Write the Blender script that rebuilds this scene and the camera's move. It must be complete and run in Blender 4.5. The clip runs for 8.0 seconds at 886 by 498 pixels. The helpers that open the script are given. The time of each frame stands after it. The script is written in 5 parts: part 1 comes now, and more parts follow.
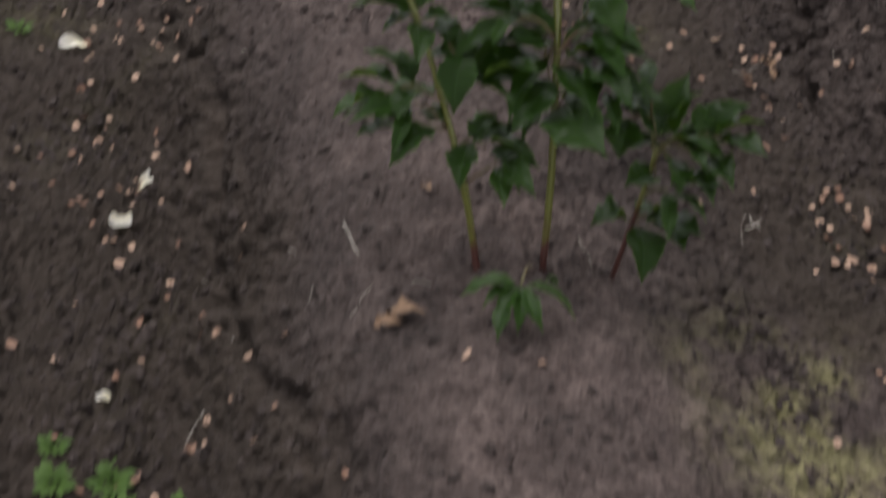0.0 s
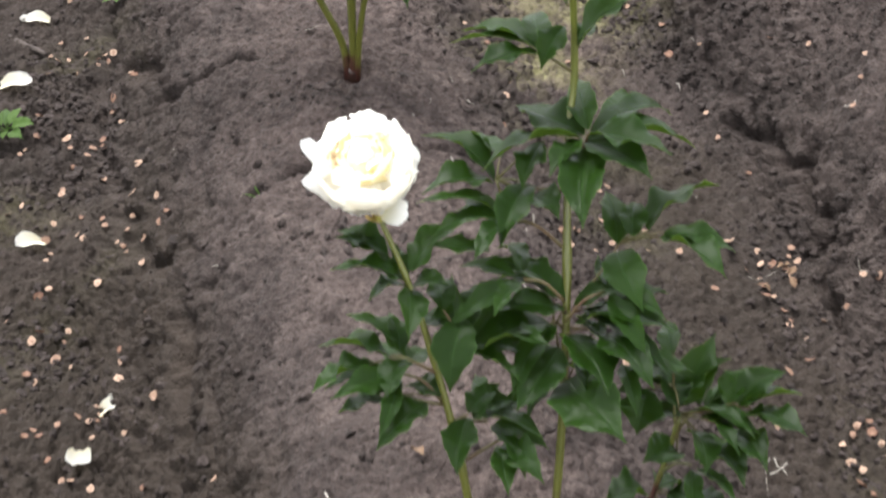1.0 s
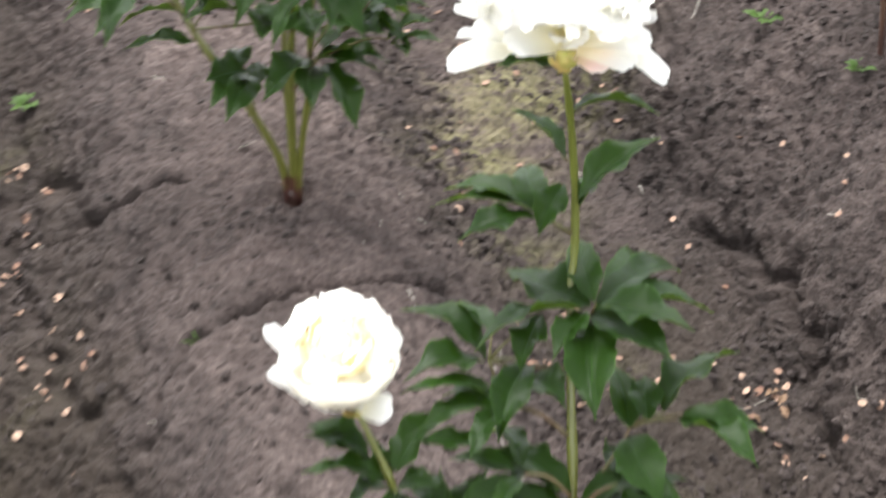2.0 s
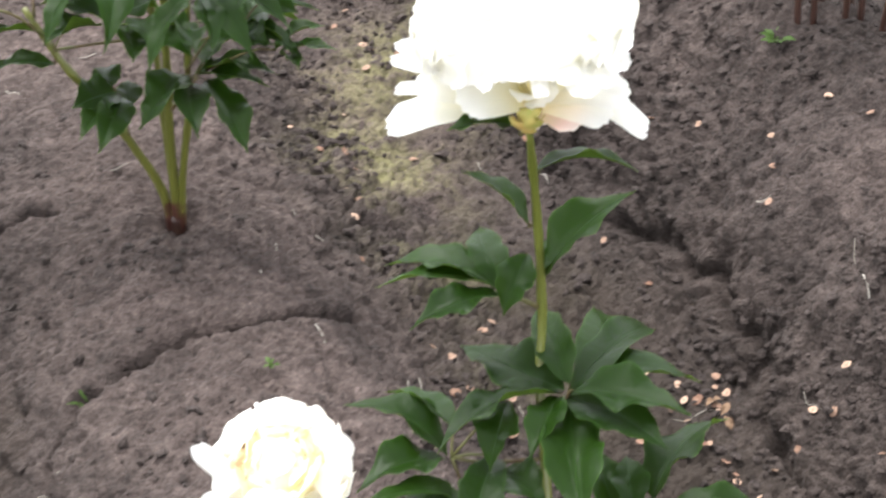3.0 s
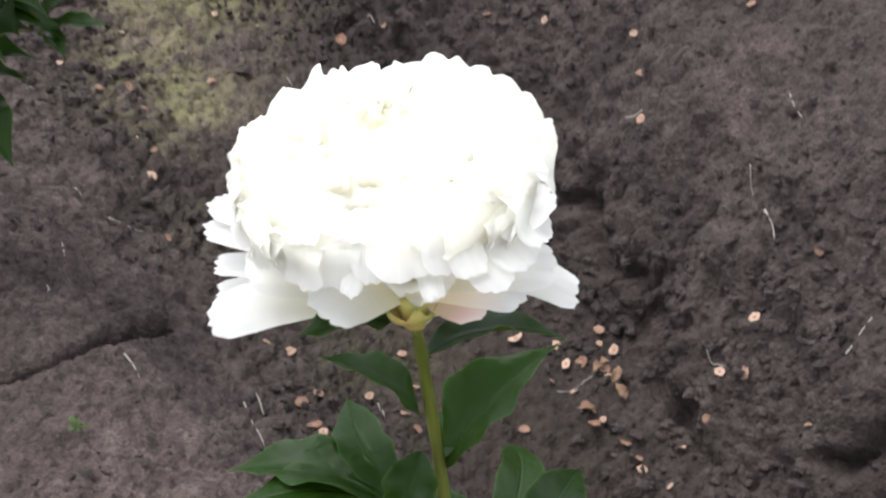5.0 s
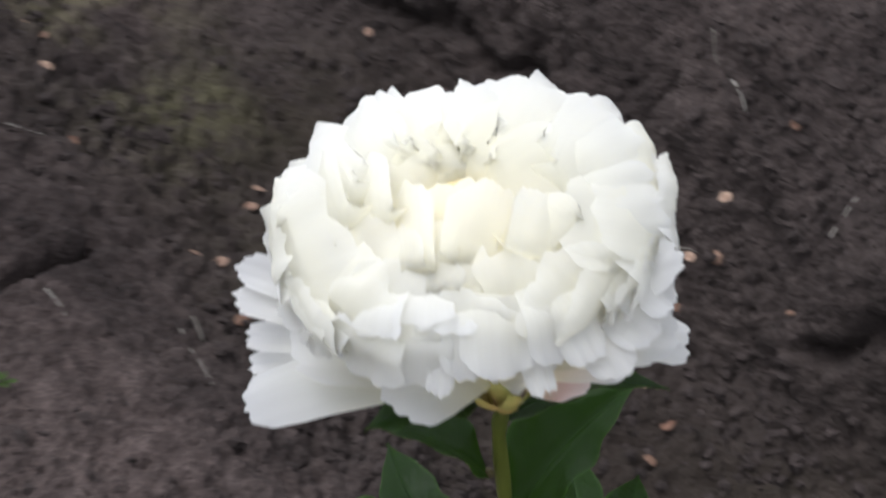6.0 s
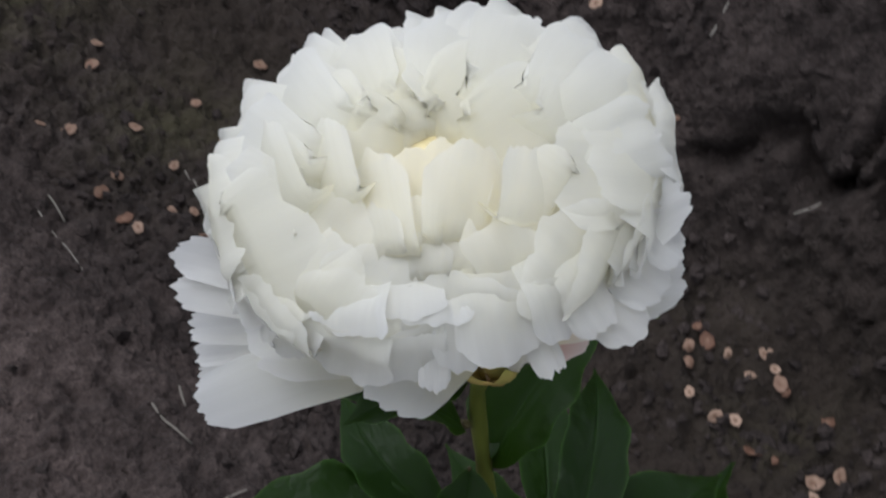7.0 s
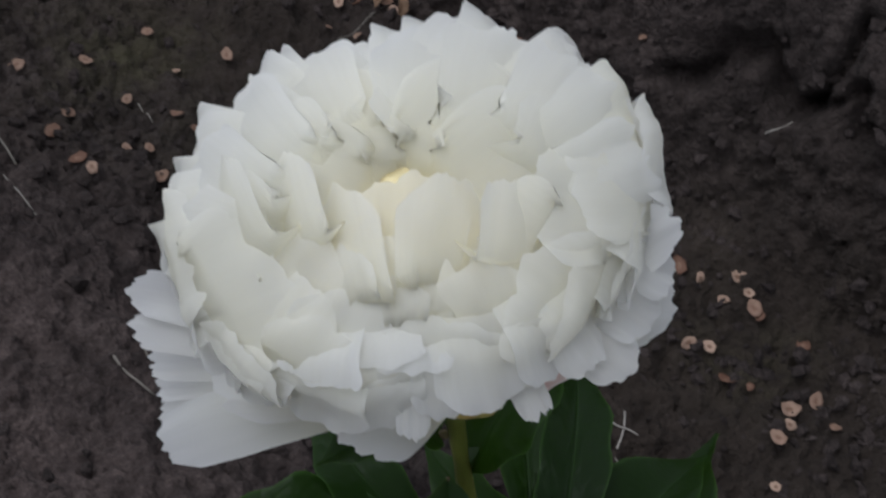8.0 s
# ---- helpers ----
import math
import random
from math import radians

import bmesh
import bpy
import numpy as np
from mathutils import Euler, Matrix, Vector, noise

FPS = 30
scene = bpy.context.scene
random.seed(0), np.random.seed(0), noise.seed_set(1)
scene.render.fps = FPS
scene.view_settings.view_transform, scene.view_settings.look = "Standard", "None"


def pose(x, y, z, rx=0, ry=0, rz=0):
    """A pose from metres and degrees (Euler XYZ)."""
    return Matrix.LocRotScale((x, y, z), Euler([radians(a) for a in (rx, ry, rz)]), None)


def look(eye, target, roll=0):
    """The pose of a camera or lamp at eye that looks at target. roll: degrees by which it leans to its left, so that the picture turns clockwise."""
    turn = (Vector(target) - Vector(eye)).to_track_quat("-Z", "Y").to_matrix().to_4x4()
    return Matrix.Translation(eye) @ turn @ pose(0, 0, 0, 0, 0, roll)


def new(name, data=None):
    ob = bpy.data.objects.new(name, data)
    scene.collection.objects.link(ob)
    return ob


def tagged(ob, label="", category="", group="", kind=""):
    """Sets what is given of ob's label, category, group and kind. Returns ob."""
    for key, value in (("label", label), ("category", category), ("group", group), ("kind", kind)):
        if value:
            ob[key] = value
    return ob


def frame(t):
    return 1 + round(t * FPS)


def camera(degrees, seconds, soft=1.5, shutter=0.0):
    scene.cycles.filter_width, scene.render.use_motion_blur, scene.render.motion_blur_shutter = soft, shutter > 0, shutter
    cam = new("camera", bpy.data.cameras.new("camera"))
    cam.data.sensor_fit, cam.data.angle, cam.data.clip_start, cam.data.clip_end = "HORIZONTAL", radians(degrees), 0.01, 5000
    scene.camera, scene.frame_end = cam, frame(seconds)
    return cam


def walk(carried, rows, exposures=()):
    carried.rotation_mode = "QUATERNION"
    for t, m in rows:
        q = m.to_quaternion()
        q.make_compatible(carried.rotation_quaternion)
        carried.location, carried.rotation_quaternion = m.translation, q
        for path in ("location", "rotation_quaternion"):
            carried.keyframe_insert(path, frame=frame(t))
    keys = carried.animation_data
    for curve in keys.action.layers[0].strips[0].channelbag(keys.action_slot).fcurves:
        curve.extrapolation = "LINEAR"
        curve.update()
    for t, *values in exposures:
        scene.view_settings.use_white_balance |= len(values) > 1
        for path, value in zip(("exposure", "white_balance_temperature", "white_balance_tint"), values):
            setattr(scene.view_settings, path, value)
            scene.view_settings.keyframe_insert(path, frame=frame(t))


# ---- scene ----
cam = camera(26.0, 8.0, soft=2.3, shutter=0.7)
PATH = [
    (0, (0.4079, -1.6902, 1.2339), (0.1766, -0.9254, 0.6323), -0.38),
    (0.5, (0.3552, -1.5384, 1.2471), (0.1308, -0.7526, 0.6698), -0.73),
    (1, (0.3119, -1.4106, 1.2521), (0.0839, -0.6206, 0.6821), -0.21),
    (1.5, (0.2792, -1.3360, 1.2543), (0.0499, -0.5451, 0.6858), -0.56),
    (2, (0.1848, -1.1850, 1.2223), (0.0032, -0.3719, 0.6687), -0.10),
    (2.2, (0.1435, -1.1177, 1.2153), (-0.0120, -0.3090, 0.6477), -0.58),
    (3.3, (0.0655, -0.9252, 1.1961), (-0.0125, -0.1222, 0.6060), -0.44),
    (3.5, (0.0622, -0.8834, 1.1953), (-0.0016, -0.0813, 0.6029), -0.44),
    (4, (0.0445, -0.7612, 1.1889), (0.0141, 0.0317, 0.5804), -1.25),
    (4.5, (0.0068, -0.6464, 1.1674), (0.0120, 0.1061, 0.5092), -0.83),
    (4.7, (0.0136, -0.6066, 1.1679), (0.0185, 0.1307, 0.4924), -1.65),
    (5.8, (-0.0275, -0.4092, 1.1389), (0.0107, 0.2354, 0.3752), -2.47),
    (6, (-0.0631, -0.3634, 1.1300), (0.0196, 0.2559, 0.3483), -0.22),
    (6.4, (-0.0842, -0.2877, 1.1112), (0.0454, 0.2803, 0.2986), 0.32),
    (6.5, (-0.0818, -0.2742, 1.1194), (0.0509, 0.2782, 0.2962), 0.48),
    (7, (-0.0912, -0.2528, 1.0985), (0.0648, 0.2444, 0.2457), 1.37),
    (7.5, (-0.0816, -0.2121, 1.1022), (0.0697, 0.2451, 0.2259), 1.00),
    (8, (-0.0783, -0.1966, 1.0898), (0.0809, 0.2381, 0.2034), 2.14),
]
EXPOSURES = [(0, 1.5, 6600, 14), (0.5, 2.17, 6500, 10), (1, 2.58, 6500, 10), (2, 2.8, 6500, 10), (3.5, 2.7, 6500, 10), (4.5, 2.42, 6400, 11), (5.8, 1.4, 6080, 13), (6.5, 0.95, 6060, 13), (7, 0.66, 6000, 12), (7.5, 0.52, 5950, 12), (8, 0.34, 5900, 12)]
walk(cam, [(t, look(eye, target, roll)) for t, eye, target, roll in PATH], EXPOSURES)

# ---- light: an overcast day ----
world = bpy.data.worlds.new("overcast_sky")
scene.world = world
world.use_nodes = True
wn, wl = world.node_tree.nodes, world.node_tree.links
sky = wn.new("ShaderNodeTexSky")
sky.sky_type, sky.sun_disc = "NISHITA", False
sky.sun_elevation, sky.sun_rotation = radians(72), radians(-53)
grey = wn.new("ShaderNodeHueSaturation")
grey.inputs["Saturation"].default_value = 0.12
wl.new(sky.outputs["Color"], grey.inputs["Color"])
wl.new(grey.outputs["Color"], wn["Background"].inputs["Color"])
wn["Background"].inputs["Strength"].default_value = 0.115

sun = new("sun", bpy.data.lights.new("sun", "SUN"))
sun.data.energy, sun.data.angle, sun.data.color = 1.3, radians(50), (1.0, 0.98, 0.95)
sun.matrix_world = look((-0.4, 0.3, 1.6), (0, 0, 0))
# ---- materials ----
def material(name):
    m = bpy.data.materials.new(name)
    m.use_nodes = True
    return m, m.node_tree.nodes, m.node_tree.links, m.node_tree.nodes["Principled BSDF"]


def add(nodes, kind, **values):
    n = nodes.new(kind)
    for key, value in values.items():
        n.inputs[key.replace("_", " ")].default_value = value
    return n


def ramp(nodes, links, source, stops):
    r = nodes.new("ShaderNodeValToRGB")
    while len(r.color_ramp.elements) < len(stops):
        r.color_ramp.elements.new(0.5)
    for e, (at, c) in zip(r.color_ramp.elements, stops):
        e.position, e.color = at, (*c, 1)
    links.new(source, r.inputs["Fac"])
    return r.outputs["Color"]


def mix(nodes, links, fac, a, b, how="MIX"):
    n = nodes.new("ShaderNodeMix")
    n.data_type, n.blend_type = "RGBA", how
    for socket, v in ((n.inputs[0], fac), (n.inputs[6], a), (n.inputs[7], b)):
        if isinstance(v, (int, float)):
            socket.default_value = v
        elif isinstance(v, tuple):
            socket.default_value = (*v, 1)
        else:
            links.new(v, socket)
    return n.outputs[2]


def maths(nodes, links, how, a, b=0.0, c=0.0):
    n = nodes.new("ShaderNodeMath")
    n.operation = how
    for socket, v in zip(n.inputs, (a, b, c)):
        if isinstance(v, (int, float)):
            socket.default_value = v
        else:
            links.new(v, socket)
    return n.outputs[0]


def noisy(nodes, links, scale, detail=4.0, rough=0.55, vector=None):
    n = add(nodes, "ShaderNodeTexNoise", Scale=scale, Detail=detail, Roughness=rough)
    if vector is not None:
        links.new(vector, n.inputs["Vector"])
    return n.outputs["Fac"]


def bump(nodes, links, shader, height, strength, distance):
    b = add(nodes, "ShaderNodeBump", Strength=strength, Distance=distance)
    links.new(height, b.inputs["Height"])
    links.new(b.outputs["Normal"], shader.inputs["Normal"])


def soil_material():
    m, n, l, s = material("silty_soil")
    place = n.new("ShaderNodeNewGeometry").outputs["Position"]
    wide = noisy(n, l, 5.0, 5, 0.6, place)
    mid = noisy(n, l, 28.0, 5, 0.65, place)
    fine = noisy(n, l, 260.0, 4, 0.7, place)
    tone = ramp(n, l, mid, [(0.3, (0.0312, 0.0246, 0.0233)), (0.5, (0.0475, 0.038, 0.0359)), (0.72, (0.0688, 0.0561, 0.0533))])
    dry = ramp(n, l, wide, [(0.35, (0.72, 0.70, 0.69)), (0.65, (1.12, 1.1, 1.08))])
    tone = mix(n, l, 1.0, tone, dry, "MULTIPLY")
    mottle = ramp(n, l, noisy(n, l, 95.0, 4, 0.6, place), [(0.34, (0.56, 0.54, 0.52)), (0.5, (1.0, 1.0, 1.0)), (0.7, (1.24, 1.23, 1.22))])
    tone = mix(n, l, 0.9, tone, mottle, "MULTIPLY")
    grain = ramp(n, l, fine, [(0.3, (0.55, 0.53, 0.51)), (0.7, (1.36, 1.34, 1.32))])
    tone = mix(n, l, 0.9, tone, grain, "MULTIPLY")
    specks = ramp(n, l, noisy(n, l, 620.0, 3, 0.7, place), [(0.35, (0.7, 0.69, 0.68)), (0.6, (1.05, 1.05, 1.05)), (0.72, (1.7, 1.68, 1.65))])
    tone = mix(n, l, 0.8, tone, specks, "MULTIPLY")
    moss = n.new("ShaderNodeAttribute")
    moss.attribute_name = "algae"
    patchy = maths(n, l, "MULTIPLY", moss.outputs["Fac"], ramp(n, l, noisy(n, l, 40.0, 5, 0.65, place), [(0.36, (0, 0, 0)), (0.56, (1, 1, 1))]))
    tone = mix(n, l, maths(n, l, "MULTIPLY", patchy, 0.8), tone, mix(n, l, fine, (0.08, 0.079, 0.03), (0.16, 0.148, 0.08)))
    # A darker brown is mixed into the soil along the furrows.
    furrow_brown = n.new("ShaderNodeAttribute")
    furrow_brown.attribute_name = "furrow_brown"
    tone = mix(n, l, maths(n, l, "MULTIPLY", furrow_brown.outputs["Fac"], 0.78), tone, mix(n, l, mid, (0.013, 0.0094, 0.0068), (0.040, 0.0295, 0.0215)))
    dry_crust = n.new("ShaderNodeAttribute")
    dry_crust.attribute_name = "dry"
    tone = mix(n, l, maths(n, l, "MULTIPLY", dry_crust.outputs["Fac"], ramp(n, l, noisy(n, l, 9.0, 4, 0.6, place), [(0.3, (0.3, 0.3, 0.3)), (0.65, (1, 1, 1))])), tone,
               mix(n, l, 1.0, tone, (2.1, 2.06, 2.06), "MULTIPLY"))
    l.new(mix(n, l, 1.0, tone, (0.86, 0.86, 0.86), "MULTIPLY"), s.inputs["Base Color"])
    s.inputs["Roughness"].default_value = 0.93
    s.inputs["Specular IOR Level"].default_value = 0.25
    crumbs = add(n, "ShaderNodeTexVoronoi", Scale=210.0)
    l.new(place, crumbs.inputs["Vector"])
    h = maths(n, l, "MULTIPLY_ADD", fine, 1.0, maths(n, l, "MULTIPLY", crumbs.outputs["Distance"], -0.8))
    bump(n, l, s, h, 0.9, 0.0038)
    return m


def petal_material(name, base, tip, edge=(0.9, 0.88, 0.84)):
    m, n, l, s = material(name)
    uv = n.new("ShaderNodeUVMap")
    xyz = n.new("ShaderNodeSeparateXYZ")
    l.new(uv.outputs["UV"], xyz.inputs["Vector"])
    stretch = n.new("ShaderNodeMapping")
    stretch.inputs["Scale"].default_value = (26, 2.2, 1)
    l.new(uv.outputs["UV"], stretch.inputs["Vector"])
    veins = noisy(n, l, 1.0, 3, 0.5, stretch.outputs["Vector"])
    colour = ramp(n, l, xyz.outputs["Y"], [(0.15, base), (0.72, tip), (1.0, edge)])
    colour = mix(n, l, 0.12, colour, ramp(n, l, veins, [(0.35, (0.86, 0.85, 0.82)), (0.65, (1, 1, 1))]), "MULTIPLY")
    info = n.new("ShaderNodeObjectInfo")
    colour = mix(n, l, 0.5, colour, ramp(n, l, info.outputs["Random"], [(0.0, (0.94, 0.94, 0.95)), (1.0, (1.0, 0.99, 0.96))]), "MULTIPLY")
    l.new(colour, s.inputs["Base Color"])
    s.inputs["Roughness"].default_value = 0.55
    s.inputs["Specular IOR Level"].default_value = 0.25
    bump(n, l, s, veins, 0.06, 0.001)
    thin = n.new("ShaderNodeBsdfTranslucent")
    l.new(mix(n, l, 1.0, colour, (1.0, 0.992, 0.955), "MULTIPLY"), thin.inputs["Color"])
    both = n.new("ShaderNodeMixShader")
    both.inputs[0].default_value = 0.70
    l.new(s.outputs["BSDF"], both.inputs[1])
    l.new(thin.outputs["BSDF"], both.inputs[2])
    l.new(both.outputs["Shader"], n["Material Output"].inputs["Surface"])
    return m


def leaf_material(name, dark, light, gloss, thin_share, through_light):
    m, n, l, s = material(name)
    uv = n.new("ShaderNodeUVMap")
    xyz = n.new("ShaderNodeSeparateXYZ")
    l.new(uv.outputs["UV"], xyz.inputs["Vector"])
    across = maths(n, l, "ABSOLUTE", maths(n, l, "SUBTRACT", xyz.outputs["X"], 0.5))
    rib = maths(n, l, "SUBTRACT", 1.0, maths(n, l, "SMOOTH_MIN", maths(n, l, "MULTIPLY", across, 26.0), 1.0, 0.1))
    run = maths(n, l, "SUBTRACT", maths(n, l, "MULTIPLY", xyz.outputs["Y"], 8.0), maths(n, l, "MULTIPLY", across, 5.0))
    side = maths(n, l, "POWER", maths(n, l, "ABSOLUTE", maths(n, l, "SINE", maths(n, l, "MULTIPLY", run, 3.1416))), 8.0)
    side = maths(n, l, "SUBTRACT", 1.0, side)
    place = n.new("ShaderNodeTexCoord").outputs["Object"]
    cloud = noisy(n, l, 22.0, 4, 0.6, place)
    info = n.new("ShaderNodeObjectInfo")
    which = maths(n, l, "MULTIPLY_ADD", info.outputs["Random"], 0.55, maths(n, l, "MULTIPLY", cloud, 0.45))
    colour = ramp(n, l, which, [(0.15, dark), (0.85, light)])
    colour = mix(n, l, maths(n, l, "MULTIPLY", rib, 0.3), colour, tuple(min(1, c * 2.2 + 0.02) for c in light))
    rim = maths(n, l, "MULTIPLY", maths(n, l, "MAXIMUM", maths(n, l, "SUBTRACT", across, 0.45), 0.0), 9.0)
    colour = mix(n, l, rim, colour, tuple(min(1, c * 3.0 + 0.01) for c in light))
    l.new(colour, s.inputs["Base Color"])
    l.new(maths(n, l, "MULTIPLY_ADD", cloud, 0.3, gloss - 0.15), s.inputs["Roughness"])
    s.inputs["Specular IOR Level"].default_value = 0.13
    h = maths(n, l, "MULTIPLY_ADD", side, 0.07, maths(n, l, "MULTIPLY_ADD", rib, -1.2, maths(n, l, "MULTIPLY", cloud, 1.2)))
    bump(n, l, s, maths(n, l, "MULTIPLY_ADD", noisy(n, l, 90.0, 3, 0.6, place), 1.6, h), 0.5, 0.0018)
    thin = n.new("ShaderNodeBsdfTranslucent")
    l.new(mix(n, l, cloud, tuple(c * 0.7 for c in through_light), through_light), thin.inputs["Color"])
    both = n.new("ShaderNodeMixShader")
    both.inputs[0].default_value = thin_share
    l.new(s.outputs["BSDF"], both.inputs[1])
    l.new(thin.outputs["BSDF"], both.inputs[2])
    l.new(both.outputs["Shader"], n["Material Output"].inputs["Surface"])
    return m


def plain_material(name, low, high, scale, rough, relief=0.3, depth=0.001, by_object=0.0):
    m, n, l, s = material(name)
    place = n.new("ShaderNodeTexCoord").outputs["Object"]
    cloud = noisy(n, l, scale, 5, 0.6, place)
    if by_object:
        info = n.new("ShaderNodeObjectInfo")
        cloud = maths(n, l, "MULTIPLY_ADD", info.outputs["Random"], by_object, maths(n, l, "MULTIPLY", cloud, 1 - by_object))
    l.new(ramp(n, l, cloud, [(0.3, low), (0.7, high)]), s.inputs["Base Color"])
    s.inputs["Roughness"].default_value = rough
    s.inputs["Specular IOR Level"].default_value = 0.3
    bump(n, l, s, noisy(n, l, scale * 4, 3, 0.6, place), relief, depth)
    return m


def stem_material(name, foot, middle, top, length):
    """A stalk whose colour runs from its foot to its top."""
    m, n, l, s = material(name)
    place = n.new("ShaderNodeTexCoord").outputs["Object"]
    xyz = n.new("ShaderNodeSeparateXYZ")
    l.new(place, xyz.inputs["Vector"])
    up = maths(n, l, "DIVIDE", xyz.outputs["Z"], length)
    up = maths(n, l, "ADD", up, maths(n, l, "MULTIPLY_ADD", noisy(n, l, 40.0, 4, 0.6, place), 0.2, -0.1))
    l.new(ramp(n, l, up, [(0.0, foot), (0.025, foot), (0.07, middle), (1.0, top)]), s.inputs["Base Color"])
    s.inputs["Roughness"].default_value = 0.34
    bump(n, l, s, noisy(n, l, 120.0, 3, 0.5, place), 0.15, 0.001)
    return m


SOIL = soil_material()
PETAL = petal_material("white_petal", (0.94, 0.90, 0.66), (0.94, 0.94, 0.90), (0.93, 0.935, 0.94))
PETAL_SNOW = petal_material("snow_petal", (0.93, 0.91, 0.82), (0.93, 0.925, 0.90), (0.93, 0.935, 0.94))
PETAL_IVORY = petal_material("ivory_petal", (0.94, 0.88, 0.60), (0.94, 0.93, 0.845), (0.935, 0.935, 0.91))
PETAL_PEACH = petal_material("peach_petal", (0.86, 0.55, 0.28), (0.90, 0.72, 0.50), (0.92, 0.84, 0.70))
# Yellow of the added core stands in for light caught deep between petals.
CORE_FILLER = plain_material("flower_core_filler", (0.66, 0.56, 0.28), (0.78, 0.70, 0.44), 80, 0.6)
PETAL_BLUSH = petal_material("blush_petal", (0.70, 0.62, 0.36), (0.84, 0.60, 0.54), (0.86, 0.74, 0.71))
PETAL_FALLEN = petal_material("fallen_petal", (0.84, 0.80, 0.62), (0.88, 0.87, 0.80), (0.88, 0.88, 0.85))
LEAF_TOP = leaf_material("leaf_upper_side", (0.005, 0.0155, 0.0016), (0.012, 0.0325, 0.0036), 0.38, 0.22, (0.28, 0.42, 0.05))
LEAF_UNDER = leaf_material("leaf_under_side", (0.075, 0.125, 0.026), (0.11, 0.175, 0.036), 0.55, 0.46, (0.40, 0.54, 0.13))
WEED = leaf_material("weed_leaf", (0.03, 0.06, 0.012), (0.055, 0.10, 0.022), 0.5, 0.3, (0.2, 0.34, 0.06))
STEM = stem_material("peony_stalk", (0.05, 0.018, 0.014), (0.085, 0.088, 0.016), (0.10, 0.115, 0.02), 0.6)
STEM_RED = stem_material("red_peony_stalk", (0.035, 0.016, 0.012), (0.060, 0.032, 0.020), (0.07, 0.05, 0.022), 0.5)
PETIOLE = plain_material("leaf_stalk", (0.07, 0.08, 0.024), (0.085, 0.045, 0.024), 30, 0.5)
CALYX = plain_material("calyx_green", (0.24, 0.27, 0.06), (0.44, 0.29, 0.10), 60, 0.5)
SEED = plain_material("papery_seed_wing", (0.12, 0.062, 0.040), (0.30, 0.205, 0.15), 120, 0.7, 0.4, 0.001, 0.6)
SEED_CORE = plain_material("seed_core", (0.11, 0.055, 0.035), (0.22, 0.14, 0.095), 200, 0.7)
STRAW = plain_material("bleached_straw", (0.16, 0.145, 0.125), (0.3, 0.28, 0.25), 90, 0.7, 0.3, 0.001, 0.6)
DRY_LEAF = plain_material("dry_leaf", (0.07, 0.04, 0.022), (0.16, 0.10, 0.06), 60, 0.75)
STICK = plain_material("old_twig", (0.03, 0.024, 0.021), (0.06, 0.048, 0.042), 60, 0.85)
# ---- the ground: planted ridges of crumbly soil with furrows between them ----
ROW = Vector((-0.474, 0.880))  # along the ridges
SIDE = Vector((0.880, 0.474))  # across them
FOOT = Vector((0.0, -0.12))    # where the main plant stands
PROFILE = [(-0.85, 0.0), (-0.66, -0.14), (-0.54, -0.25), (-0.36, -0.27), (-0.30, -0.23), (-0.20, -0.085), (-0.13, -0.02), (-0.05, 0.005),
           (0.04, 0.0), (0.11, -0.03), (0.19, -0.095), (0.25, -0.14), (0.34, -0.175), (0.50, -0.195), (0.57, -0.185), (0.60, -0.137),
           (0.65, -0.065), (0.72, 0.01), (0.79, 0.06), (0.85, 0.07)]


def lattice(ix, iy, seed):
    n = ix.astype(np.int64) * 374761393 + iy.astype(np.int64) * 668265263 + seed * 974634777
    n = (n ^ (n >> 13)) * 1274126177
    n = (n ^ (n >> 16)) * 60493
    return ((n >> 8) & 0xFFFF) / 65535.0


def value_noise(x, y, seed):
    ix, iy = np.floor(x), np.floor(y)
    fx, fy = x - ix, y - iy
    fx, fy = fx * fx * (3 - 2 * fx), fy * fy * (3 - 2 * fy)
    a, b = lattice(ix, iy, seed), lattice(ix + 1, iy, seed)
    c, d = lattice(ix, iy + 1, seed), lattice(ix + 1, iy + 1, seed)
    return (a + (b - a) * fx) * (1 - fy) + (c + (d - c) * fx) * fy - 0.5


def lumps(x, y, seed):
    """Rounded clods: high in the middle of each uneven cell, with a gap all round it. Returns the height and the gap."""
    ix, iy = np.floor(x), np.floor(y)
    best, second, size = np.full_like(x, 9.0), np.full_like(x, 9.0), np.zeros_like(x)
    for dx in (-1, 0, 1):
        for dy in (-1, 0, 1):
            cx, cy = ix + dx, iy + dy
            far = np.hypot(cx + lattice(cx, cy, seed) - x, cy + lattice(cx, cy, seed + 1) - y)
            nearer = far < best
            second = np.where(nearer, best, np.minimum(second, far))
            best, size = np.where(nearer, far, best), np.where(nearer, lattice(cx, cy, seed + 2), size)
    return np.sqrt(np.clip(1 - (best / 0.8) ** 2, 0, 1)) * (0.2 + 0.8 * size) - 0.75 * np.exp(-(second - best) / 0.10) * (0.3 + 0.7 * size)


def across_along(x, y):
    dx, dy = x - FOOT.x, y - FOOT.y
    return dx * SIDE.x + dy * SIDE.y, dx * ROW.x + dy * ROW.y


def profile(s):
    at, z = np.array(PROFILE).T
    k = s / 0.85
    part_of = k - np.floor(k)
    right = np.interp(part_of * 0.85, at, z) + 0.07 * (1 - part_of)
    left = np.interp((part_of - 1) * 0.85, at, z)
    inner = np.interp(s, at, z)
    return np.where(s > 0.85, right, np.where(s < -0.85, left, inner))


